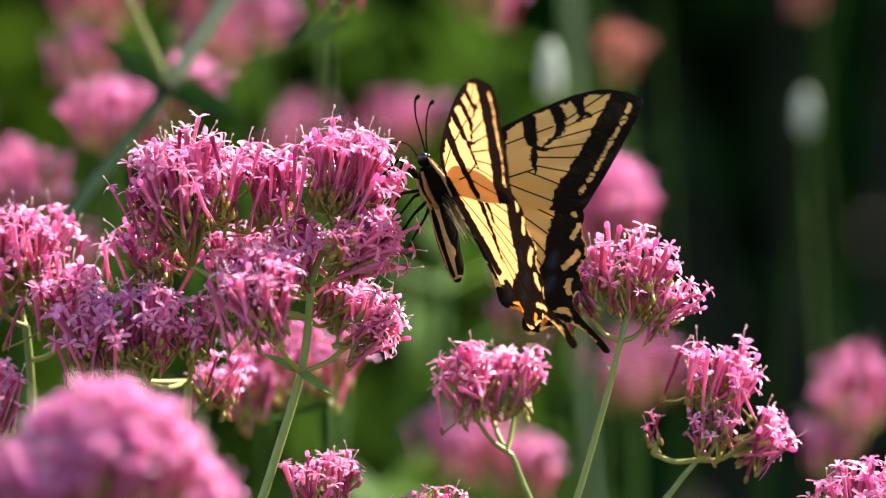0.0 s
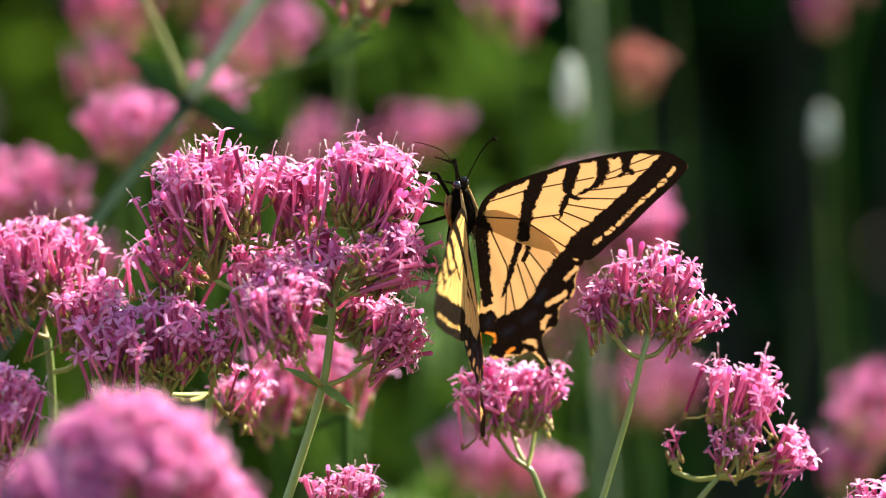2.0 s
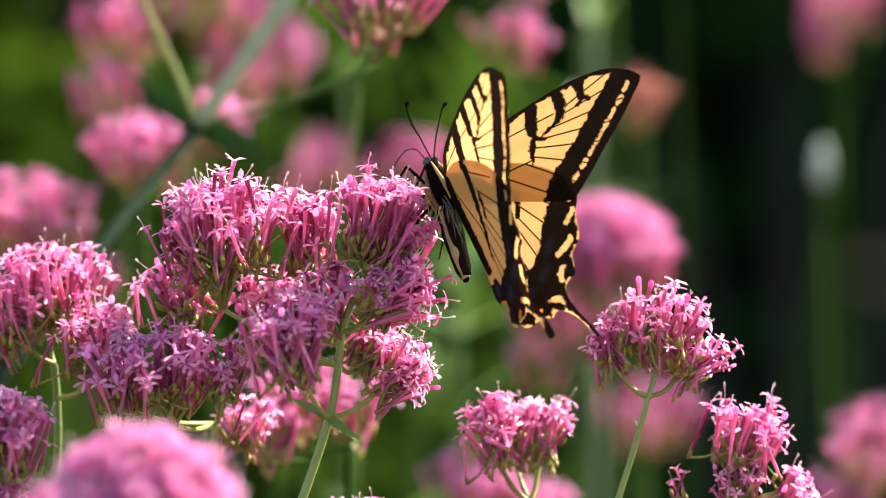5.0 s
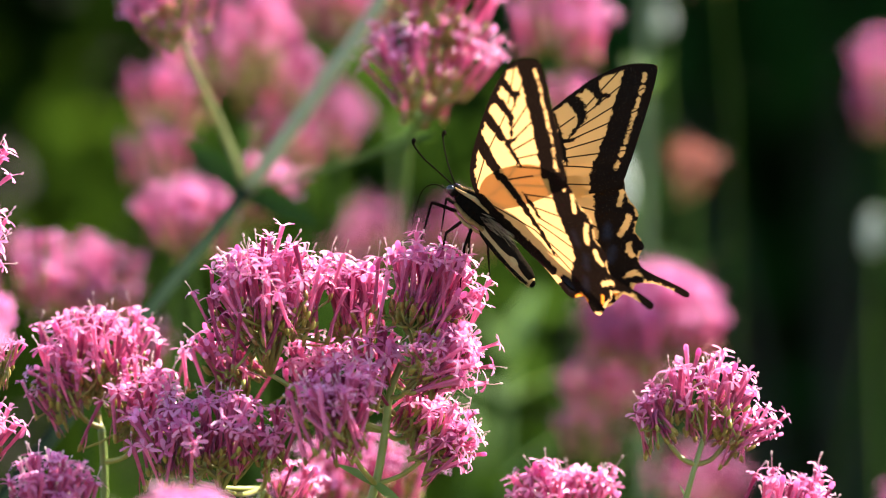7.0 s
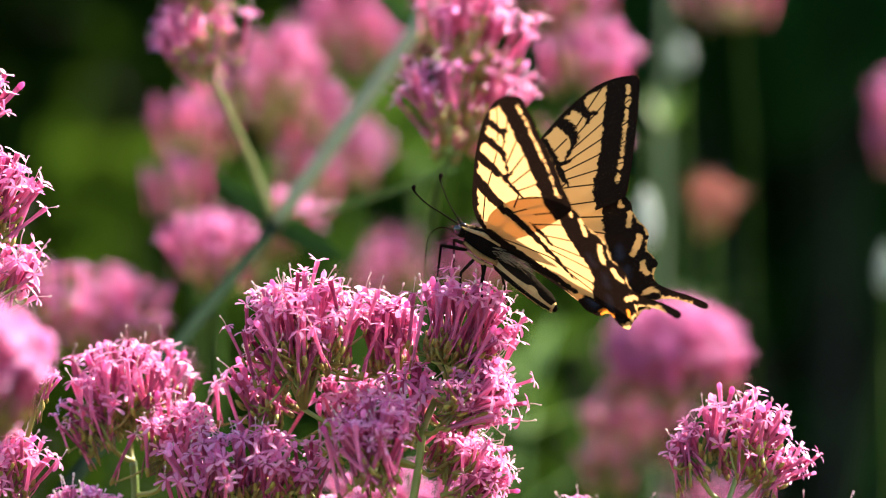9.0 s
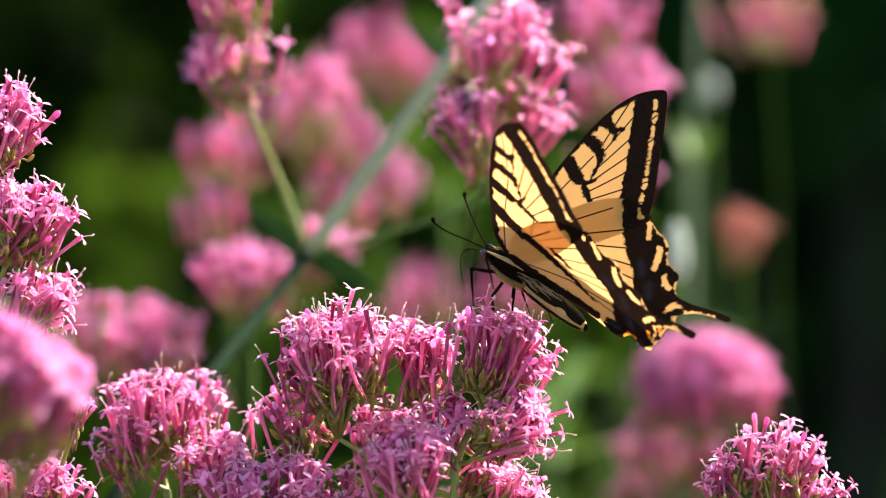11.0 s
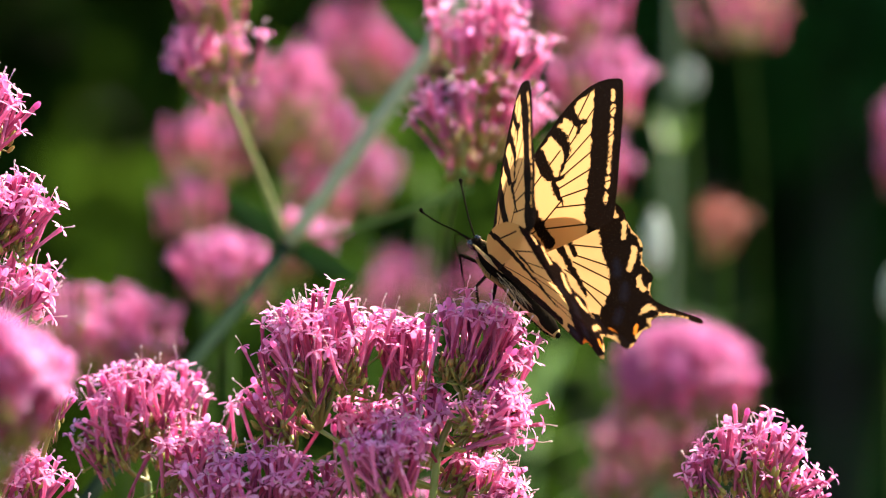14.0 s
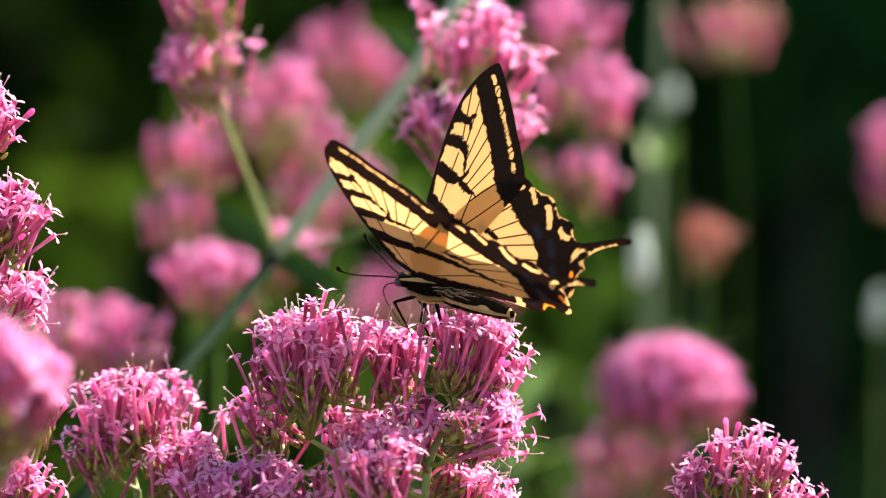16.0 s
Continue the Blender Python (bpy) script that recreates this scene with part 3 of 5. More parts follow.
plant("large pink valerian head close before the lens, out of focus",
      [(-0.0704, -0.1600, 0.7648), (-0.0706, -0.1600, 0.7767)],
      [((-0.0710, -0.1600, 0.7814), (-0.0703, -0.1600, 0.8146), 0.0175, 150), ((-0.0551, -0.1500, 0.7793), (-0.0527, -0.1500, 0.7972), 0.0080, 50),
       ((-0.0854, -0.1700, 0.7835), (-0.0846, -0.1700, 0.8046), 0.0100, 60)], 41, blurred=True, mats=SHADED_MATS)
plant("pink valerian head close before the lens, out of focus",
      [(-0.1249, -0.1400, 0.8097), (-0.1245, -0.1400, 0.8217)],
      [((-0.1239, -0.1400, 0.8241), (-0.1212, -0.1400, 0.8576), 0.0120, 100), ((-0.1290, -0.1500, 0.8324), (-0.1281, -0.1500, 0.8632), 0.0120, 80)], 42, blurred=True, mats=SHADED_MATS)


def far_head(t_seed, stem_pts, clusters, label=BLUR, mats=SHADED_MATS, mat=None, thick=0.0010):
    plant(label, stem_pts, clusters, t_seed, thick * 1.25, thick, blurred=True, mat=mat or STEM_SHADED, mats=mats, group="blurred valerian plants")


far_head(51, [(-0.0330, 0.3200, 0.7900), (-0.0300, 0.2200, 0.8480), (-0.0255, 0.1000, 0.8784)],
         [((-0.0249, 0.1000, 0.8857), (-0.0153, 0.1000, 0.9207), 0.0115, 70), ((-0.0263, 0.0900, 0.8790), (-0.0331, 0.0900, 0.9020), 0.0085, 40),
          ((-0.0218, 0.1000, 0.8770), (-0.0092, 0.1000, 0.9005), 0.0085, 40), ((-0.0246, 0.1100, 0.8734), (-0.0220, 0.1100, 0.8925), 0.0080, 34),
          ((-0.0249, 0.1100, 0.8924), (-0.0240, 0.1100, 0.9246), 0.0110, 50)],
         "loose pink valerian head, slightly out of focus, with green branchlets", FLORET_MATS, STEM_GREY, thick=0.0005)
far_head(52, [(-0.0733, 0.2800, 0.7496), (-0.0751, 0.2800, 0.8165), (-0.0773, 0.2800, 0.8613)],
         [((-0.0785, 0.2800, 0.8660), (-0.0795, 0.2800, 0.8995), 0.0165, 130), ((-0.0700, 0.3000, 0.8640), (-0.0655, 0.3000, 0.8850), 0.0100, 60)])
far_head(53, [(-0.1000, 0.3200, 0.7435), (-0.1009, 0.3200, 0.8122), (-0.1021, 0.3200, 0.8429)],
         [((-0.1014, 0.3200, 0.8583), (-0.1026, 0.3200, 0.8821), 0.0115, 60), ((-0.1047, 0.3200, 0.8429), (-0.1074, 0.3200, 0.8616), 0.0095, 40)], SPENT, SPENT_SHADED_MATS)
far_head(54, [(-0.0877, 0.2200, 0.7579), (-0.0891, 0.2200, 0.8060), (-0.0898, 0.2200, 0.8284)],
         [((-0.0902, 0.2200, 0.8300), (-0.0908, 0.2200, 0.8523), 0.0120, 80), ((-0.0829, 0.2400, 0.8267), (-0.0639, 0.2400, 0.8545), 0.0080, 30)])
far_head(55, [(-0.0580, 0.3600, 0.7385), (-0.0607, 0.3600, 0.8090), (-0.0638, 0.3600, 0.8405)],
         [((-0.0647, 0.3600, 0.8440), (-0.0667, 0.3600, 0.8640), 0.0105, 50), ((-0.0581, 0.3800, 0.8461), (-0.0496, 0.3800, 0.8675), 0.0090, 36)], SPENT, SPENT_SHADED_MATS)
far_head(56, [(-0.0519, 0.4200, 0.7484), (-0.0548, 0.4200, 0.8215), (-0.0565, 0.4200, 0.8796)],
         [((-0.0575, 0.4200, 0.8832), (-0.0633, 0.4200, 0.9102), 0.0170, 70), ((-0.0466, 0.4200, 0.8833), (-0.0505, 0.4200, 0.9014), 0.0120, 50)], SPENT, SPENT_SHADED_MATS)
far_head(57, [(0.0232, 0.2800, 0.7511), (0.0203, 0.2800, 0.8180), (0.0169, 0.2800, 0.8711)],
         [((0.0158, 0.2800, 0.8827), (0.0171, 0.2800, 0.9050), 0.0135, 80), ((0.0062, 0.3000, 0.8965), (0.0074, 0.3000, 0.9233), 0.0135, 70),
          ((0.0167, 0.3200, 0.8601), (0.0172, 0.3200, 0.8763), 0.0100, 46)], thick=0.0005)
far_head(58, [(0.0466, 0.3000, 0.7145), (0.0449, 0.3000, 0.7571), (0.0435, 0.3000, 0.7842)],
         [((0.0432, 0.3000, 0.7859), (0.0420, 0.3000, 0.8206), 0.0195, 150), ((0.0307, 0.3100, 0.7709), (0.0202, 0.3100, 0.7912), 0.0075, 40),
          ((0.0375, 0.3100, 0.7710), (0.0354, 0.3100, 0.7932), 0.0110, 50), ((0.0249, 0.3100, 0.7640), (0.0237, 0.3100, 0.7810), 0.0085, 36)],
         "full round pink valerian head, blurred behind the butterfly")
far_head(59, [(-0.1214, 0.2200, 0.7177), (-0.1199, 0.2200, 0.7662), (-0.1188, 0.2200, 0.8031)],
         [((-0.1146, 0.2200, 0.8110), (-0.1139, 0.2200, 0.8318), 0.0130, 90), ((-0.1289, 0.2200, 0.8113), (-0.1297, 0.2200, 0.8369), 0.0140, 90),
          ((-0.1039, 0.2200, 0.7947), (-0.1026, 0.2200, 0.8107), 0.0070, 34)])
far_head(60, [(-0.0138, 0.4200, 0.7005), (-0.0128, 0.4200, 0.7557), (-0.0122, 0.4200, 0.8069)],
         [((-0.0121, 0.4200, 0.8105), (-0.0125, 0.4200, 0.8315), 0.0115, 56), ((-0.0408, 0.4500, 0.8086), (-0.0385, 0.4500, 0.8271), 0.0120, 40)], SPENT, SPENT_SHADED_MATS)
far_head(61, [(0.0102, 0.2600, 0.6578), (0.0101, 0.2600, 0.6913), (0.0098, 0.2600, 0.7163)],
         [((0.0067, 0.2600, 0.7247), (0.0056, 0.2600, 0.7513), 0.0125, 80), ((0.0215, 0.2600, 0.7244), (0.0227, 0.2600, 0.7427), 0.0090, 46)])
far_head(62, [(0.0593, 0.4000, 0.6470), (0.0599, 0.4000, 0.6836), (0.0603, 0.4000, 0.7219)],
         [((0.0604, 0.4000, 0.7274), (0.0621, 0.4000, 0.7528), 0.0150, 70)])
far_head(63, [(0.1171, 0.2700, 0.6702), (0.1172, 0.2700, 0.7038), (0.1171, 0.2700, 0.7273)],
         [((0.1171, 0.2700, 0.7307), (0.1193, 0.2700, 0.7623), 0.0140, 80), ((0.1129, 0.2700, 0.7241), (0.1132, 0.2700, 0.7441), 0.0095, 46)])
far_head(64, [(-0.0322, 0.1000, 0.7206), (-0.0314, 0.1000, 0.7503), (-0.0308, 0.1000, 0.7740)],
         [((-0.0308, 0.1000, 0.7754), (-0.0303, 0.1000, 0.7961), 0.0105, 60), ((-0.0444, 0.0900, 0.7756), (-0.0454, 0.0900, 0.7947), 0.0100, 56),
          ((-0.0522, 0.0800, 0.7728), (-0.0532, 0.0800, 0.7888), 0.0075, 34)],
         "pale pink valerian heads, soft, behind the tall green stem")
far_head(65, [(-0.1014, 0.3000, 0.7722), (-0.0998, 0.3000, 0.7976), (-0.0982, 0.3000, 0.8229)],
         [((-0.0972, 0.3000, 0.8279), (-0.0959, 0.3000, 0.8447), 0.0105, 60)], SPENT, SPENT_SHADED_MATS)
far_head(66, [(0.0782, 0.5000, 0.7785), (0.0757, 0.5000, 0.8549), (0.0721, 0.5000, 0.8910)],
         [((0.0689, 0.4500, 0.8967), (0.0666, 0.4500, 0.9205), 0.0140, 60)], thick=0.0004, mats=[TUBE, DRY, OVARY, STAMEN, ANTHER])
far_head(67, [(0.1291, 0.4500, 0.7643), (0.1266, 0.4500, 0.8200), (0.1244, 0.4500, 0.8515)],
         [((0.1234, 0.4500, 0.8570), (0.1240, 0.4500, 0.8828), 0.0120, 50), ((0.1198, 0.4500, 0.8515), (0.1196, 0.4500, 0.8681), 0.0080, 30)], thick=0.0004)
far_head(68, [(-0.0430, 0.4500, 0.7447), (-0.0435, 0.4500, 0.7819), (-0.0438, 0.4500, 0.8005)],
         [((-0.0439, 0.4500, 0.8061), (-0.0441, 0.4500, 0.8228), 0.0130, 40)], SPENT, SPENT_SHADED_MATS)

# ---- the pale leaning stem with its fork ----
fork = root("valerian_plant", foot_of((-0.1381, 0.1700, 0.7657), -0.10, 0.02), "leaning grey-green valerian stem with a leafy fork, out of focus",
            "flowering plant", "blurred valerian plants")
# lower stem, its shade painted in; the same stem goes on pale above
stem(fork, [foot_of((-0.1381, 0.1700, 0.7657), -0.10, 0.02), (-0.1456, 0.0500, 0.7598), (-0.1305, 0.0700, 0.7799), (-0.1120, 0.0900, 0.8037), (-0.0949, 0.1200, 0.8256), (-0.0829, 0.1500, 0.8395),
            (-0.0723, 0.1700, 0.8524)], 0.0022, 0.0018, STEM_LOW_SHADE, label="lower stem, dark with painted shade")
stem(fork, [(-0.0723, 0.1700, 0.8524), (-0.0505, 0.1700, 0.8828), (-0.0348, 0.1700, 0.9060), (-0.0236, 0.1700, 0.9245)], 0.0022, 0.0020, STEM_PALE)
stem(fork, [(-0.0723, 0.1700, 0.8524), (-0.0791, 0.1600, 0.8707), (-0.0838, 0.1400, 0.8840), (-0.0876, 0.1200, 0.8954)], 0.0010, 0.0008, STEM_OLIVE, "branch")
stem(fork, [(-0.0715, 0.1700, 0.8527), (-0.0530, 0.1600, 0.8582), (-0.0349, 0.1500, 0.8653), (-0.0215, 0.1400, 0.8760)], 0.0006, 0.0005, STEM_GREY, "branch")
leaf(fork, (-0.0723, 0.1700, 0.8524), (-0.75, -0.1, 0.6), 0.0225, 0.0070, LEAF_FORK, 0.1, (0.3, -1, 0.3))
leaf(fork, (-0.0723, 0.1700, 0.8524), (0.8, -0.1, -0.35), 0.0225, 0.0070, LEAF_FORK, 0.1, (0.3, -1, 0.3))
leaf(fork, (-0.0349, 0.1500, 0.8653), (0.9, -0.1, 0.35), 0.0140, 0.0030, LEAF_GREY, 0.1, (0, -1, 0.4))
leaf(fork, (-0.0348, 0.1700, 0.9060), (-0.7, -0.1, 0.6), 0.0150, 0.0050, LEAF_FORK, 0.1, (0, -1, 0.4))
frg = random.Random(77)
cluster(fork, frg, (-0.0876, 0.1200, 0.8954), (-0.0908, 0.1200, 0.9174), 0.0105, 60, True)
cluster(fork, frg, (-0.0890, 0.1200, 0.8924), (-0.1003, 0.1200, 0.9114), 0.0070, 30, True)
cluster(fork, frg, (-0.0885, 0.1200, 0.9116), (-0.0947, 0.1200, 0.9335), 0.0110, 50, True)


# ---- grey-green leafy stems and buds further back ----
def leafy_stem(points, seed, pairs, leaf_len, label, r=0.0022, pale=False):
    rng = random.Random(seed)
    foot = foot_of(points[0], rng.uniform(-0.03, 0.03), 0.02)
    ob = root("leafy_stem", foot, label, "plant", "leafy stems")
    path = [foot, Vector(foot).lerp(Vector(points[0]), 0.6)] + list(points)
    stem(ob, path, r * 0.7, r * 0.5, STEM_SOFT if pale else STEM_SHADED if seed % 2 else STEM_GREY)
    fine = smooth_path(points, 10)
    for k in range(pairs):
        p = fine[int((k + 0.5) / pairs * (len(fine) - 1))]
        a = rng.uniform(0, 3.14)
        for s in (1, -1):
            leaf(ob, p, (math.cos(a) * s, math.sin(a) * s * 0.6, rng.uniform(0.4, 1.1)), leaf_len * rng.uniform(0.8, 1.2), leaf_len * 0.2,
                 LEAF_GREY if rng.random() < 0.5 else LEAF, rng.uniform(0.1, 0.4))
    return ob


GREY = "pale grey-green leafy stem rising between the valerian"
leafy_stem([(0.0477, 0.5000, 0.7780), (0.0470, 0.5000, 0.8354), (0.0472, 0.5000, 0.8830), (0.0478, 0.5000, 0.9228)], 810, 1, 0.02, GREY, 0.0021, True)
leafy_stem([(0.1066, 0.5000, 0.6854), (0.1163, 0.5000, 0.7508), (0.1277, 0.5000, 0.8080), (0.1378, 0.5000, 0.8535)], 821, 0, 0.02, GREY, 0.0014)
leafy_stem([(0.0589, 0.4200, 0.7724), (0.0605, 0.4200, 0.8088), (0.0589, 0.4000, 0.8375)], 83, 1, 0.02, GREY, 0.0028)
leafy_stem([(-0.0376, 0.4000, 0.6859), (-0.0326, 0.4000, 0.7405), (-0.0348, 0.4200, 0.8111), (-0.0355, 0.4200, 0.8547)], 84, 1, 0.02, GREY, 0.0016)
leafy_stem([(-0.0278, 0.4500, 0.6585), (-0.0153, 0.4500, 0.7147), (-0.0031, 0.4500, 0.7594), (0.0049, 0.4500, 0.7853)], 85, 3, 0.04, GREY, 0.002)
leafy_stem([(0.0017, 0.4000, 0.6667), (0.0012, 0.4000, 0.7215), (0.0002, 0.4000, 0.7578), (0.0025, 0.4200, 0.7737)], 86, 3, 0.035, GREY, 0.002)
leafy_stem([(0.0298, 0.5500, 0.6194), (0.0433, 0.5500, 0.6991), (0.0449, 0.5500, 0.7783), (0.0455, 0.5500, 0.8568)], 88, 1, 0.02, GREY, 0.0012)


def pale_bud(centre, length, width, label):
    """A large pale sheathing bud held upright on its stem."""
    c = Vector(centre)
    ob = root("pale_bud", c - Vector((0, 0, length / 2)), label, "bud", "pale buds")
    b = Build()
    prof = [(-0.5, 0.22), (-0.4, 0.42), (-0.15, 0.5), (0.15, 0.42), (0.38, 0.24), (0.5, 0.04)]
    b.tube([c + Vector((0, 0, length * s)) for s, _ in prof], [width * w for _, w in prof], 12)
    part("sheath", b.mesh("sheath", [BUD]), ob)
    b = Build()
    b.tube([c + Vector((0, 0, -length * 0.5)), c + Vector((0.01, 0, -0.3)), Vector((c.x + 0.015, c.y, 0))], [0.0005, 0.0006, 0.001], 8)
    part("stalk", b.mesh("stalk", [STEM_SHADED]), ob)
    return ob


BUD = material("pale_bud_sheath", (0.34, 0.40, 0.34), 0.5, 0.4, second=(0.50, 0.56, 0.48), scale=60, spec=0.4)
pale_bud((0.1240, 0.5000, 0.8140), 0.0150, 0.0064, "pale grey-white papery bud on a thin stem")
pale_bud((0.0350, 0.3400, 0.8420), 0.0180, 0.0074, "pale grey-white papery bud on a thin stem")
pale_bud((0.0548, 0.5500, 0.8827), 0.0095, 0.0064, "pale round grey-white bud on a thin stem")
coral = root("coral_flower", foot_of((0.0589, 0.4000, 0.8375)), "blurred coral-red flower head on a pale stem", "flower")
stem(coral, [foot_of((0.0589, 0.4000, 0.8375)), (0.0592, 0.4000, 0.7383), (0.0602, 0.4000, 0.7926), (0.0589, 0.4000, 0.8375)], 0.0008, 0.0006, STEM_SHADED)
cluster(coral, random.Random(90), (0.0585, 0.4000, 0.8340), (0.0586, 0.4000, 0.8505), 0.0076, 60, True, mats=[CORAL, CORAL, OVARY, CORAL, ANTHER])


# ---- the butterfly ----
WING = 0.0529


def wing_material():
    m = bpy.data.materials.new("wing_scales")
    m.use_nodes = True
    nt = m.node_tree
    n, l = nt.nodes, nt.links
    p = n["Principled BSDF"]

    def attr(name):
        a = n.new("ShaderNodeAttribute")
        a.attribute_name = name
        return a.outputs["Fac"]

    def math_node(op, a, b):
        q = n.new("ShaderNodeMath")
        q.operation = op
        for s, v in zip(q.inputs, (a, b)):
            if isinstance(v, (int, float)):
                s.default_value = v
            else:
                l.new(v, s)
        return q.outputs[0]

    def mask(value, edge):
        r = n.new("ShaderNodeMapRange")
        r.inputs["From Min"].default_value, r.inputs["From Max"].default_value = -edge, edge
        r.inputs["To Min"].default_value, r.inputs["To Max"].default_value = 1.0, 0.0
        l.new(value, r.inputs["Value"])
        return r.outputs[0]

    coord = n.new("ShaderNodeTexCoord")
    tex = n.new("ShaderNodeTexNoise")
    tex.inputs["Scale"].default_value = 1500
    tex.inputs["Detail"].default_value = 4
    l.new(coord.outputs["Object"], tex.inputs["Vector"])
    grain = math_node("MULTIPLY", math_node("SUBTRACT", tex.outputs["Fac"], 0.5), 0.011)
    # the bands have ragged edges, the veins are clean
    fray = n.new("ShaderNodeTexNoise")
    fray.inputs["Scale"].default_value = 620
    fray.inputs["Detail"].default_value = 6
    fray.inputs["Roughness"].default_value = 0.7
    l.new(coord.outputs["Object"], fray.inputs["Vector"])
    ragged = math_node("MULTIPLY", math_node("SUBTRACT", fray.outputs["Fac"], 0.5), 0.058)
    ink = math_node("MAXIMUM", mask(math_node("ADD", attr("ink"), ragged), 0.0035), mask(attr("vein"), 0.0016))
    # stray pale scales on the black
    fleck = n.new("ShaderNodeTexNoise")
    fleck.inputs["Scale"].default_value = 3200
    fleck.inputs["Detail"].default_value = 2
    l.new(coord.outputs["Object"], fleck.inputs["Vector"])
    flecks = math_node("MULTIPLY", math_node("GREATER_THAN", fleck.outputs["Fac"], 0.66), 0.5)
    orange = mask(math_node("ADD", attr("orange"), grain), 0.006)
    blue = math_node("MULTIPLY", mask(math_node("ADD", attr("blue"), math_node("MULTIPLY", grain, 3.0)), 0.02), 0.3)

    def mixed(fac, a, b):
        q = n.new("ShaderNodeMix")
        q.data_type = "RGBA"
        l.new(fac, q.inputs["Factor"])
        for s, v in ((q.inputs["A"], a), (q.inputs["B"], b)):
            if isinstance(v, tuple):
                s.default_value = (*v, 1)
            else:
                l.new(v, s)
        return q.outputs["Result"]

    # colour seen by reflected and by transmitted light
    black = mixed(flecks, mixed(blue, (0.012, 0.008, 0.005), (0.10, 0.14, 0.22)), (0.16, 0.12, 0.07))
    base = mixed(orange, mixed(ink, (0.77, 0.48, 0.14), black), (0.80, 0.26, 0.02))
    through_color = mixed(orange, mixed(ink, (0.37, 0.196, 0.076), (0.003, 0.0015, 0.001)), (0.50, 0.14, 0.015))
    l.new(base, p.inputs["Base Color"])
    p.inputs["Roughness"].default_value = 0.5
    p.inputs["Specular IOR Level"].default_value = 0.03
    wave = n.new("ShaderNodeTexNoise")
    wave.inputs["Scale"].default_value = 260
    l.new(coord.outputs["Object"], wave.inputs["Vector"])
    b = n.new("ShaderNodeBump")
    b.inputs["Strength"].default_value, b.inputs["Distance"].default_value = 0.35, 0.0006
    l.new(math_node("ADD", wave.outputs["Fac"], math_node("MULTIPLY", ink, 0.25)), b.inputs["Height"])
    l.new(b.outputs[0], p.inputs["Normal"])
    tr, mix = n.new("ShaderNodeBsdfTranslucent"), n.new("ShaderNodeMixShader")
    l.new(through_color, tr.inputs[0])
    mix.inputs[0].default_value = 0.60
    l.new(p.outputs[0], mix.inputs[1])
    l.new(tr.outputs[0], mix.inputs[2])
    l.new(mix.outputs[0], n["Material Output"].inputs[0])
    return m


WING_MAT = wing_material()


def stroke(q, pts):
    """Signed distance from the points q to a stroke whose points are x, y, half-width."""
    best = np.full(len(q), 9.0)
    for (x0, y0, w0), (x1, y1, w1) in zip(pts, pts[1:]):
        d = np.array([x1 - x0, y1 - y0])
        s = np.clip(((q - (x0, y0)) @ d) / (d @ d + 1e-12), 0, 1)
        best = np.minimum(best, np.hypot(q[:, 0] - x0 - s * d[0], q[:, 1] - y0 - s * d[1]) - (w0 + (w1 - w0) * s))
    return best


def wing_mesh(name, outline, centre, strokes, veins, spots, orange, blue, side, camber, rings=130, per=15):
    """A wing membrane as closed rings round a point inside it, with the pattern's signed distances on its points."""
    closed = list(outline) + [outline[0]]
    edge = np.array([tuple(p)[:2] for p in smooth_path([(x, y, 0) for x, y in closed], per)])[:-1]
    m = len(edge)
    c = np.array(centre)
    ks = (np.arange(1, rings + 1) / rings) ** 0.8
    q = np.concatenate([[c], (c + (edge[None] - c) * ks[:, None, None]).reshape(-1, 2)])
    ink = np.min([stroke(q, s) for s in strokes], axis=0)
    for s in spots:
        ink = np.maximum(ink, -stroke(q, s))
    vein = np.min([stroke(q, s) for s in veins], axis=0)
    rest = [np.min([stroke(q, s) for s in group], axis=0) if group else np.full(len(q), 9.0) for group in (orange, blue)]
    away = np.hypot(q[:, 0], q[:, 1])
    # a slight bow, and shallow pleats that fan out from the root
    z = -camber * away ** 2 + 0.0032 * away * np.sin(26 * np.arctan2(q[:, 1], q[:, 0] + 0.06))
    if name == "hindwing":
        # the tail twists along its length
        z += np.clip((q[:, 0] - 0.78) / 0.12, 0, 1) * (q[:, 1] - 0.175 - 0.285 * (q[:, 0] - 0.80)) * 1.0
    # x forward, y outward
    v = np.stack([-q[:, 1] * WING, side * q[:, 0] * WING, z * WING], 1) if name == "forewing" else np.stack(
        [-q[:, 0] * WING, side * q[:, 1] * WING, z * WING], 1)
    faces = [(0, 1 + k, 1 + (k + 1) % m) for k in range(m)]
    for r in range(rings - 1):
        a = 1 + r * m
        faces += [(a + k, a + m + k, a + m + (k + 1) % m, a + (k + 1) % m) for k in range(m)]
    me = bpy.data.meshes.new(name)
    me.from_pydata(v.tolist(), [], faces)
    me.materials.append(WING_MAT)
    me.polygons.foreach_set("use_smooth", [True] * len(faces))
    for key, val in (("ink", ink), ("vein", vein), ("orange", rest[0]), ("blue", rest[1])):
        me.attributes.new(key, "FLOAT", "POINT").data.foreach_set("value", val.astype(np.float32))
    me.update()
    return me


def inset(line, dist, centre):
    """The points of a line moved towards a centre."""
    out = []
    for i, p in enumerate(line):
        a, b = np.array(line[max(i - 1, 0)]), np.array(line[min(i + 1, len(line) - 1)])
        nrm = np.array([-(b - a)[1], (b - a)[0]])
        nrm /= np.hypot(*nrm)
        if nrm @ (np.array(centre) - np.array(p)) < 0:
            nrm = -nrm
        out.append(tuple(np.array(p) + nrm * dist))
    return out


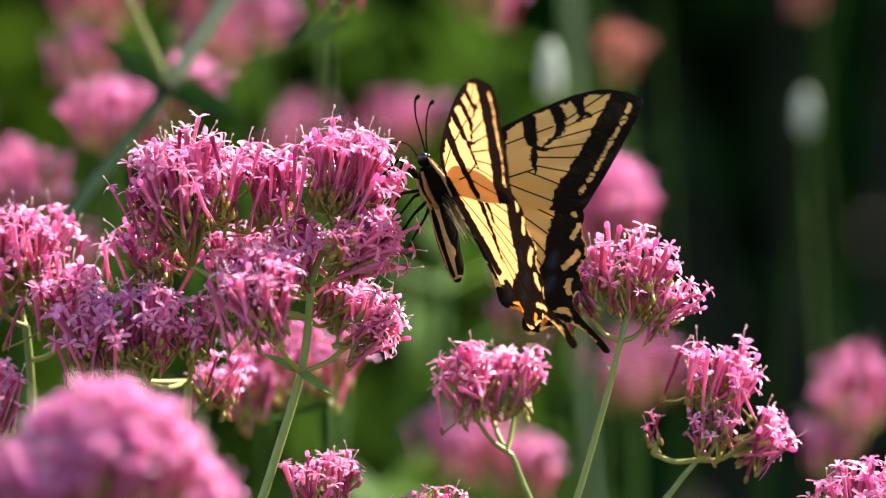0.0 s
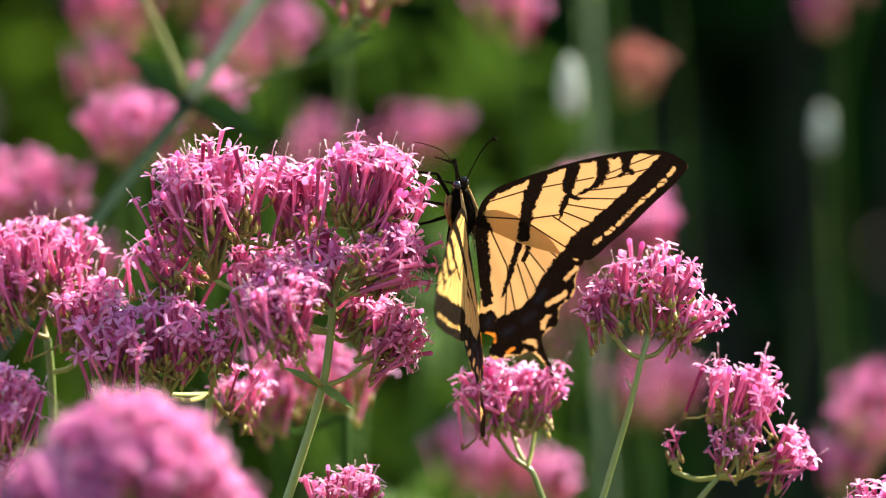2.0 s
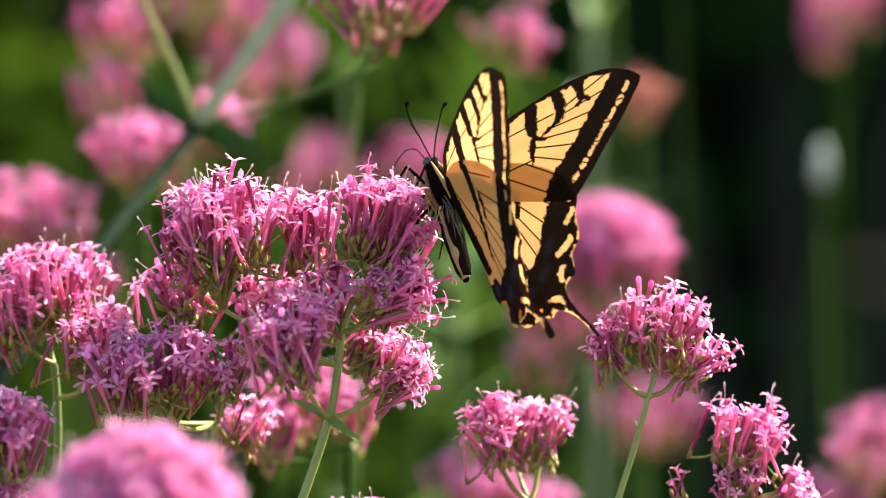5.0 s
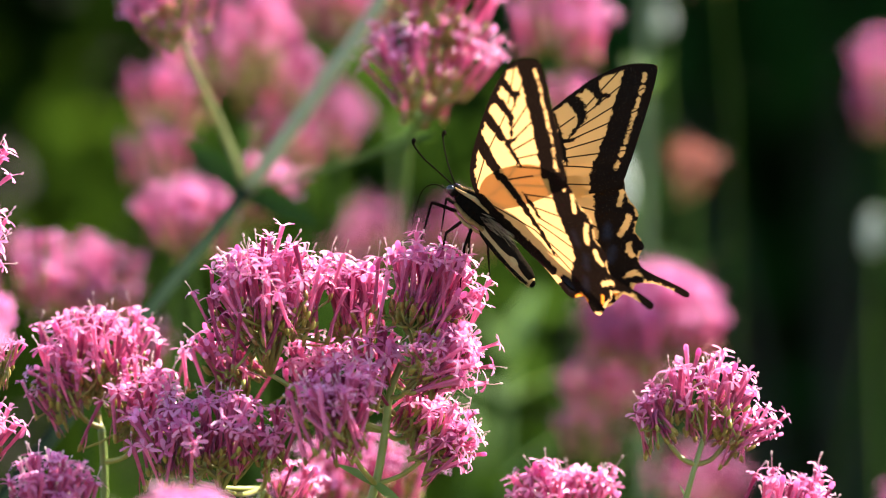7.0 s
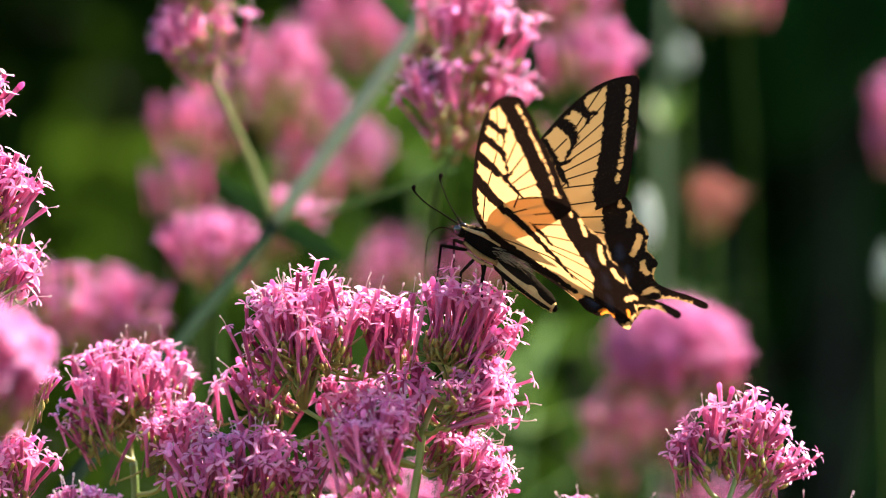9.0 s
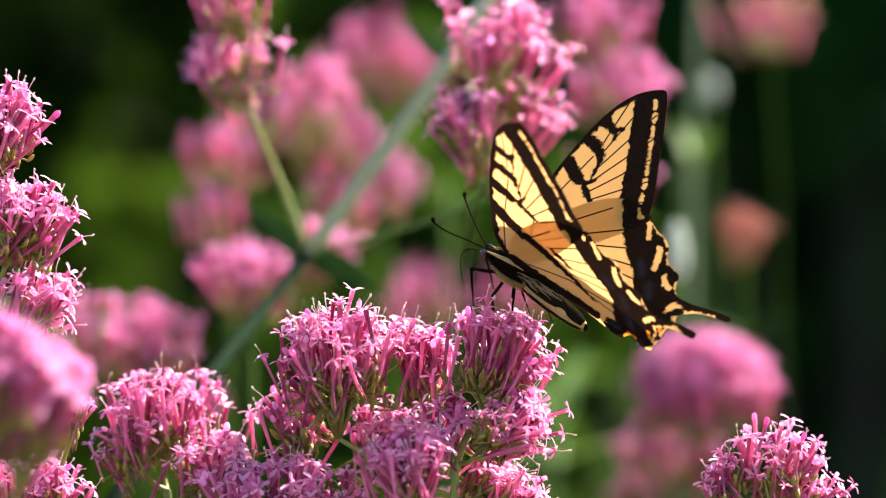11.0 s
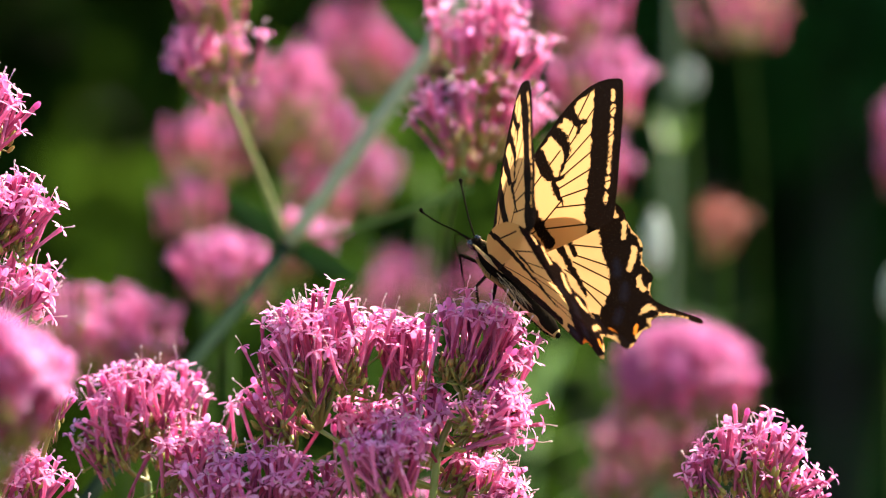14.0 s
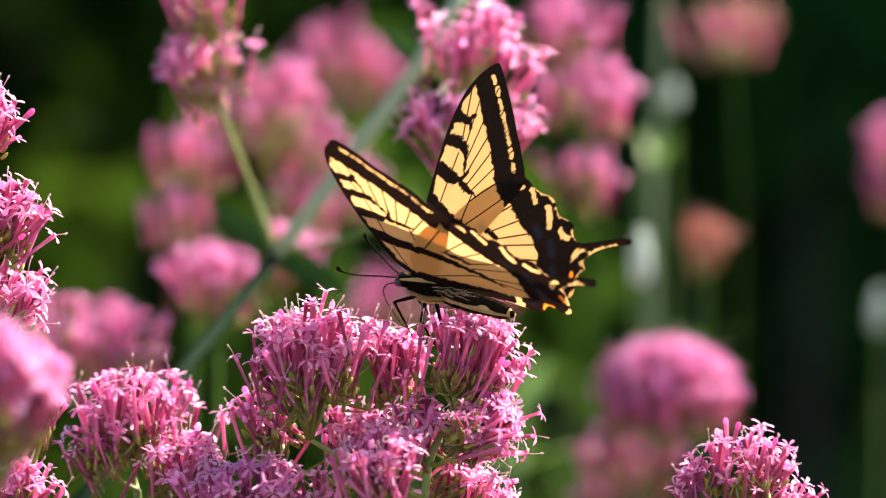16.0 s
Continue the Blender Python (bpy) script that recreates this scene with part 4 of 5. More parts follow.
def dashes(line, count, share, half, first=0.04, last=0.97):
    """Short strokes along a line."""
    line = np.array(line)
    run = np.concatenate([[0], np.cumsum(np.hypot(*np.diff(line, axis=0).T))])
    at = lambda s: (np.interp(s * run[-1], run, line[:, 0]), np.interp(s * run[-1], run, line[:, 1]))
    out = []
    for k in range(count):
        s0 = first + (last - first) * k / count
        s1 = s0 + (last - first) / count * share
        out.append([(*at(s0), half), (*at((s0 + s1) / 2), half * 1.15), (*at(s1), half)])
    return out


FORE_MARGIN = [(0.990, -0.015), (0.998, 0.012), (0.972, 0.040), (0.90, 0.096), (0.82, 0.150), (0.74, 0.205), (0.66, 0.258), (0.58, 0.306), (0.505, 0.352)]
FORE_EDGE = [(0.0, 0.0), (0.04, -0.07), (0.10, -0.115), (0.20, -0.138), (0.32, -0.150), (0.50, -0.157), (0.68, -0.152), (0.80, -0.133), (0.88, -0.107),
             (0.945, -0.066)] + FORE_MARGIN + [(0.46, 0.350), (0.34, 0.285), (0.18, 0.185), (0.06, 0.09), (0.0, 0.05)]
FORE_BANDS = [
    [(0.0, 0.0, 0.03), (0.04, -0.07, 0.03), (0.10, -0.115, 0.028), (0.32, -0.150, 0.020), (0.50, -0.157, 0.017), (0.80, -0.133, 0.016), (0.945, -0.066, 0.016)],
    [(0.0, 0.0, 0.035), (0.03, 0.06, 0.03), (0.06, 0.09, 0.012)],
    [(0.325, -0.150, 0.042), (0.262, -0.04, 0.036), (0.225, 0.06, 0.031), (0.20, 0.16, 0.027)],
    [(0.476, -0.145, 0.034), (0.452, -0.075, 0.032), (0.436, -0.030, 0.026)],
    [(0.425, 0.005, 0.016), (0.408, 0.035, 0.017), (0.380, 0.108, 0.008)],
    [(0.430, 0.0, 0.013), (0.465, 0.022, 0.010), (0.505, 0.036, 0.005)],
    [(0.612, -0.140, 0.028), (0.606, -0.075, 0.028), (0.588, -0.030, 0.024), (0.555, -0.012, 0.013)],
    [(0.555, -0.012, 0.008), (0.50, 0.008, 0.007), (0.45, 0.016, 0.008)],
    [(0.730, -0.125, 0.028), (0.712, -0.065, 0.024), (0.738, -0.026, 0.010)],
    [(0.70, -0.04, 0.012), (0.66, -0.025, 0.008)]]
FORE_BANDS.append([(x, y, 0.081) for x, y in inset(FORE_MARGIN, 0.076, (0.4, 0.0))] + [(0.40, 0.318, 0.05)])
# fine veins: from the cell's end out to the border
FORE_VEINS = [[(0.05, -0.06, 0.0035), (0.26, -0.075, 0.0035), (0.56, -0.055, 0.0035)], [(0.04, 0.01, 0.0035), (0.22, 0.07, 0.004), (0.39, 0.09, 0.004)]] + [
    [(x0, y0, 0.0036), (x1, y1, 0.0036)] for x0, y0, x1, y1 in (
        (0.56, -0.03, 0.92, -0.03), (0.52, 0.0, 0.88, 0.055), (0.47, 0.025, 0.80, 0.125), (0.42, 0.045, 0.72, 0.185), (0.40, 0.08, 0.62, 0.245),
        (0.35, 0.09, 0.53, 0.29), (0.22, 0.08, 0.43, 0.31), (0.64, -0.06, 0.87, -0.095))]
FORE_SPOTS = dashes(inset(FORE_MARGIN, 0.052, (0.4, 0.0)), 8, 0.60, 0.0085, 0.05, 0.95)

# the hind edge with its scallops, the clubbed tail and the lobe at the inner corner
HIND_OUTER = [(0.0, 0.0), (-0.03, 0.06), (-0.02, 0.16), (0.05, 0.28), (0.15, 0.39), (0.25, 0.455), (0.34, 0.475), (0.405, 0.464), (0.442, 0.433), (0.490, 0.409),
              (0.532, 0.400), (0.572, 0.377), (0.590, 0.343), (0.612, 0.311), (0.652, 0.299), (0.693, 0.281), (0.702, 0.251), (0.713, 0.224), (0.735, 0.205)]
HIND_TAIL = [(0.77, 0.199), (0.85, 0.2085), (0.92, 0.2205), (0.965, 0.2345), (1.0, 0.2385), (1.006, 0.226), (0.985, 0.214), (0.93, 0.204), (0.86, 0.182), (0.81, 0.151)]
HIND_EDGE = HIND_OUTER + HIND_TAIL + [
    (0.787, 0.118), (0.798, 0.085), (0.779, 0.055), (0.775, 0.0), (0.764, -0.042), (0.722, -0.055), (0.690, -0.036), (0.660, -0.018), (0.630, -0.040),
    (0.603, -0.075), (0.562, -0.084), (0.50, -0.066), (0.42, -0.047), (0.25, -0.032), (0.08, -0.015)]
HIND_BANDS = [
    [(-0.02, 0.24, 0.028), (0.10, 0.216, 0.024), (0.20, 0.18, 0.021), (0.33, 0.118, 0.014), (0.45, 0.058, 0.007)],
    [(0.195, 0.236, 0.011), (0.25, 0.213, 0.016), (0.305, 0.182, 0.009)],
    [(0.0, 0.02, 0.044), (0.14, 0.004, 0.036), (0.30, -0.010, 0.032), (0.455, -0.022, 0.026)],
    [(0.31, 0.455, 0.045), (0.375, 0.405, 0.072), (0.46, 0.338, 0.092), (0.555, 0.262, 0.090), (0.65, 0.175, 0.108), (0.665, 0.06, 0.118), (0.655, -0.01, 0.075)],
    [(0.60, 0.33, 0.05), (0.68, 0.25, 0.05)], [(0.548, -0.04, 0.050), (0.585, -0.05, 0.050)], [(0.70, -0.02, 0.05), (0.755, 0.05, 0.055)],
    [(0.74, 0.17, 0.06), (0.80, 0.185, 0.05), (0.88, 0.205, 0.035), (1.0, 0.232, 0.03)]]
HIND_VEINS = [
    [(x0, y0, 0.0036), (x1, y1, 0.0036)] for x0, y0, x1, y1 in (
        (0.06, 0.05, 0.30, 0.10), (0.30, 0.10, 0.56, 0.10), (0.31, 0.15, 0.52, 0.17), (0.30, 0.18, 0.48, 0.22), (0.27, 0.215, 0.42, 0.28),
        (0.20, 0.24, 0.36, 0.35), (0.08, 0.23, 0.24, 0.40), (0.33, 0.10, 0.55, 0.05))]
HIND_SPOTS = [
    [(0.352, 0.452, 0.008), (0.380, 0.425, 0.010)],
    [(0.434, 0.425, 0.012), (0.466, 0.362, 0.014)], [(0.546, 0.342, 0.012), (0.573, 0.258, 0.015)], [(0.634, 0.246, 0.013), (0.655, 0.222, 0.015), (0.684, 0.212, 0.010)],
    [(0.727, 0.118, 0.010), (0.744, 0.152, 0.017), (0.775, 0.170, 0.008)], [(0.490, -0.012, 0.012), (0.498, -0.04, 0.015)],
    [(0.788, 0.066, 0.009), (0.776, 0.040, 0.009), (0.771, 0.012, 0.006)],
    [(0.446, 0.432, 0.005), (0.490, 0.411, 0.009), (0.532, 0.402, 0.004)], [(0.589, 0.345, 0.005), (0.612, 0.313, 0.009), (0.652, 0.301, 0.004)],
    [(0.701, 0.251, 0.005), (0.713, 0.226, 0.009), (0.735, 0.207, 0.005)], [(0.93, 0.205, 0.004), (0.86, 0.183, 0.007), (0.81, 0.152, 0.008), (0.788, 0.12, 0.006)]]
HIND_ORANGE = [[(0.618, -0.052, 0.006), (0.638, -0.022, 0.010), (0.676, -0.022, 0.006)], [(0.742, 0.058, 0.008), (0.752, 0.030, 0.008)]]
HIND_BLUE = [[(0.50, 0.25, 0.010), (0.53, 0.215, 0.013)], [(0.595, 0.18, 0.012), (0.615, 0.14, 0.015)], [(0.635, 0.07, 0.012), (0.645, 0.035, 0.015)],
             [(0.550, -0.025, 0.012), (0.572, -0.035, 0.014)]]

FUZZ = material("body_yellow_hair", (0.20, 0.12, 0.04), 0.9, second=(0.44, 0.30, 0.13), scale=900, bump=0.8, spec=0.0)
BODY = material("body_black", (0.005, 0.004, 0.003), 0.8, second=(0.012, 0.009, 0.006), scale=900, bump=0.8, spec=0.0)
PALE_HAIR = material("pale_cream_hair", (0.42, 0.32, 0.17), 0.8, 0.3, second=(0.58, 0.46, 0.27), scale=900)
EYE = material("eye_black", (0.01, 0.01, 0.01), 0.15, spec=0.6)


def hairs(b, centre, radii, count, length, rng, mat, lo=-1.0, hi=1.0):
    """Short fine hairs standing on an ellipsoid."""
    for _ in range(count):
        u = Vector((rng.gauss(0, 1), rng.gauss(0, 1), rng.gauss(0, 1))).normalized()
        if not lo <= u.z <= hi:
            continue
        p = Vector(centre) + Vector((u.x * radii[0], u.y * radii[1], u.z * radii[2]))
        d = (u + Vector((-0.6, rng.gauss(0, .3), rng.gauss(0, .3)))).normalized()
        e = p + d * length * rng.uniform(0.6, 1.3)
        b.tube([p, e], [0.00007, 0.00002], 3, mat, cap=False)


def butterfly():
    rng = random.Random(3)
    ob = root("butterfly", (0, 0, 0), "yellow and black striped swallowtail butterfly feeding on pink valerian", "butterfly")
    here = Matrix.Identity(4)
    b = Build()
    turn = Matrix.Rotation(radians(90), 3, "Y")
    chest = (0.0048, 0, 0.0020)
    b.blob(chest, (0.0036, 0.0027, 0.0062), turn, 16, 12, 0)
    for s in (1, -1):
        b.tube([(0.0108, s * 0.0012, 0.0042), (0.0055, s * 0.0018, 0.0050), (0.0005, s * 0.0014, 0.0042)], [0.0003, 0.0006, 0.0004], 6, 1)
        b.tube([(0.0095, s * 0.0021, 0.0012), (0.0050, s * 0.0028, 0.0002), (0.0, s * 0.0022, -0.0002)], [0.0004, 0.0007, 0.0005], 6, 1)
        b.tube([(0.0090, s * 0.0016, -0.0010), (0.0050, s * 0.0022, -0.0016), (0.0005, s * 0.0018, -0.0016)], [0.0003, 0.0005, 0.0004], 6, 1)
    hairs(b, chest, (0.0060, 0.0026, 0.0035), 170, 0.0012, rng, 1, -1, -0.3)
    hairs(b, chest, (0.0060, 0.0026, 0.0035), 700, 0.0012, rng, 0, -0.6, 1)
    # long pale hairs over the roots of the hindwings
    for k in range(240):
        s = 1 if k % 2 else -1
        p = Vector((rng.uniform(-0.006, 0.004), s * rng.uniform(0.0012, 0.0026), rng.uniform(0.0010, 0.0034)))
        d = Vector((-1, s * rng.uniform(0.05, 0.5), rng.uniform(-0.1, 0.35))).normalized()
        e = p + d * rng.uniform(0.002, 0.0065)
        b.tube([p, p.lerp(e, 0.5) + Vector((0, 0, 0.0002)), e], [0.00006, 0.00005, 0.00002], 3, 2 if k % 5 < 2 else 0, cap=False)
    part("thorax", b.mesh("thorax", [BODY, FUZZ, PALE_HAIR]), ob, "hairy black thorax with yellow side bands", place=here)
    b = Build()
    prof = [(0.001, 0.0019), (-0.0025, 0.0023), (-0.0065, 0.0024), (-0.0105, 0.0022), (-0.0140, 0.0018), (-0.0160, 0.0012), (-0.0170, 0.0005)]
    drop = lambda x: -0.0002 - 0.0053 * ((0.0035 - x) / 0.0205) ** 1.2
    b.tube([(x, 0, drop(x)) for x, _ in prof], [r for _, r in prof], 16, 0)
    for k in range(320):
        x = rng.uniform(-0.0165, 0.0)
        r = np.interp(-x, [-q for q, _ in prof], [q for _, q in prof])
        a = rng.uniform(-2.6, 0.5)
        p = Vector((x, math.cos(a) * r, drop(x) + math.sin(a) * r))
        e = p + Vector((-0.7, math.cos(a) * 0.6, math.sin(a) * 0.6 + rng.gauss(0, 0.2))).normalized() * rng.uniform(0.0003, 0.0007)
        b.tube([p, e], [0.00006, 0.00002], 3, 0, cap=False)
    abdomen = part("abdomen", b.mesh("abdomen", [FUZZ]), ob, "golden-brown abdomen with long black stripes", place=here)
    for side, up, off, w in ((1, 1.57, 0.38, 0.90), (1, -0.40, 0.78, 0.36), (-1, -0.40, 0.78, 0.36), (1, -1.20, 0.86, 0.20), (-1, -1.20, 0.86, 0.20)):
        b = Build()
        wob = [1 + 0.12 * math.sin(k * 2.1 + up * 3) for k in range(len(prof))]
        b.tube([(x, side * r * off * math.cos(up), drop(x) + r * off * math.sin(up)) for x, r in prof[:-1]],
               [w * r * q for (x, r), q in zip(prof[:-1], wob)], 10, 0)
        part("stripe", b.mesh("stripe", [BODY]), abdomen, "black stripe", place=here)
    b = Build()
    b.blob((-0.0166, 0, drop(-0.0166)), (0.0008, 0.0008, 0.0010), None, 8, 6, 0)
    part("tip", b.mesh("tip", [BODY]), abdomen, place=here)
    b = Build()
    b.blob((0.0120, 0, 0.0028), (0.0017, 0.0016, 0.0016), None, 12, 8, 0)
    for s in (1, -1):
        b.tube([(0.0105, s * 0.0010, 0.0040), (0.0118, s * 0.0012, 0.0042)], [0.0003, 0.0002], 5, 1)
    hairs(b, (0.0120, 0, 0.0028), (0.0017, 0.0016, 0.0016), 110, 0.0009, rng, 0, -0.2, 1)
    head = part("head", b.mesh("head", [BODY, FUZZ]), ob, place=here)
    for s in (1, -1):
        b = Build()
        b.blob((0.0127, s * 0.0012, 0.0031), (0.0011, 0.0008, 0.0012), None, 12, 9, 0)
        part("eye", b.mesh("eye", [EYE]), head, "glossy black eye", place=here)
        b = Build()
        pts = smooth_path([(0.0132, s * 0.0006, 0.0042), (0.0172, s * 0.0024, 0.0058), (0.0208, s * 0.0044, 0.0074), (0.0238, s * 0.0060, 0.0096),
                           (0.0243, s * 0.0064, 0.0113)], 6)
        b.tube(pts, [0.00019] * (len(pts) - 7) + [0.00022, 0.00028, 0.00040, 0.00050, 0.00054, 0.0005, 0.00025], 6)
        part("antenna", b.mesh("antenna", [BODY]), head, "thin black clubbed antenna", place=here)
    b = Build()
    pts = smooth_path([(0.0134, 0, 0.0020), (0.0176, 0.0003, 0.0014), (0.0200, 0.0004, -0.0020), (0.0196, 0.0002, -0.0080), (0.0186, 0, -0.0130)], 6)
    b.tube(pts, [0.00016 - 0.00008 * i / len(pts) for i in range(len(pts))], 6)
    part("proboscis", b.mesh("proboscis", [BODY]), head, "thin black coiled proboscis reaching down", place=here)
    for s in (1, -1):
        for hip, knee, foot in (((0.0088, 0.0014, -0.0006), (0.0150, 0.0030, -0.0016), (0.0130, 0.0042, -0.0115)),
                                ((0.0060, 0.0018, -0.0014), (0.0072, 0.0050, -0.0050), (0.0040, 0.0066, -0.0160)),
                                ((0.0030, 0.0018, -0.0014), (0.0014, 0.0048, -0.0052), (-0.0030, 0.0064, -0.0150))):
            b = Build()
            flip = lambda p: Vector((p[0], s * p[1], p[2]))
            a, k, f = flip(hip), flip(knee), flip(foot)
            shin = k.lerp(f, 0.55)
            b.tube([a, a.lerp(k, 0.4), k - (k - a) * 0.06, k, k.lerp(shin, 0.5), shin, shin.lerp(f, 0.1), f],
                   [0.00042, 0.00048, 0.00038, 0.00034, 0.00030, 0.00028, 0.00020, 0.00014], 6)
            part("leg", b.mesh("leg", [BODY]), ob, "thin black jointed leg", place=here)
    wings = {}
    for side in (1, -1):
        hind = wing_mesh("hindwing", HIND_EDGE, (0.45, 0.12), HIND_BANDS, HIND_VEINS, HIND_SPOTS, HIND_ORANGE, HIND_BLUE, side, 0.035)
        fore = wing_mesh("forewing", FORE_EDGE, (0.45, 0.06), FORE_BANDS, FORE_VEINS, FORE_SPOTS, [], [], side, 0.03)
        wings[side] = (part("forewing", fore, ob, "pale yellow forewing with black tiger stripes", place=here),
                       part("hindwing", hind, ob, "pale yellow tailed hindwing with black border, blue dust and orange spots", place=here))
    return ob, wings


BUTTERFLY, WINGS = butterfly()

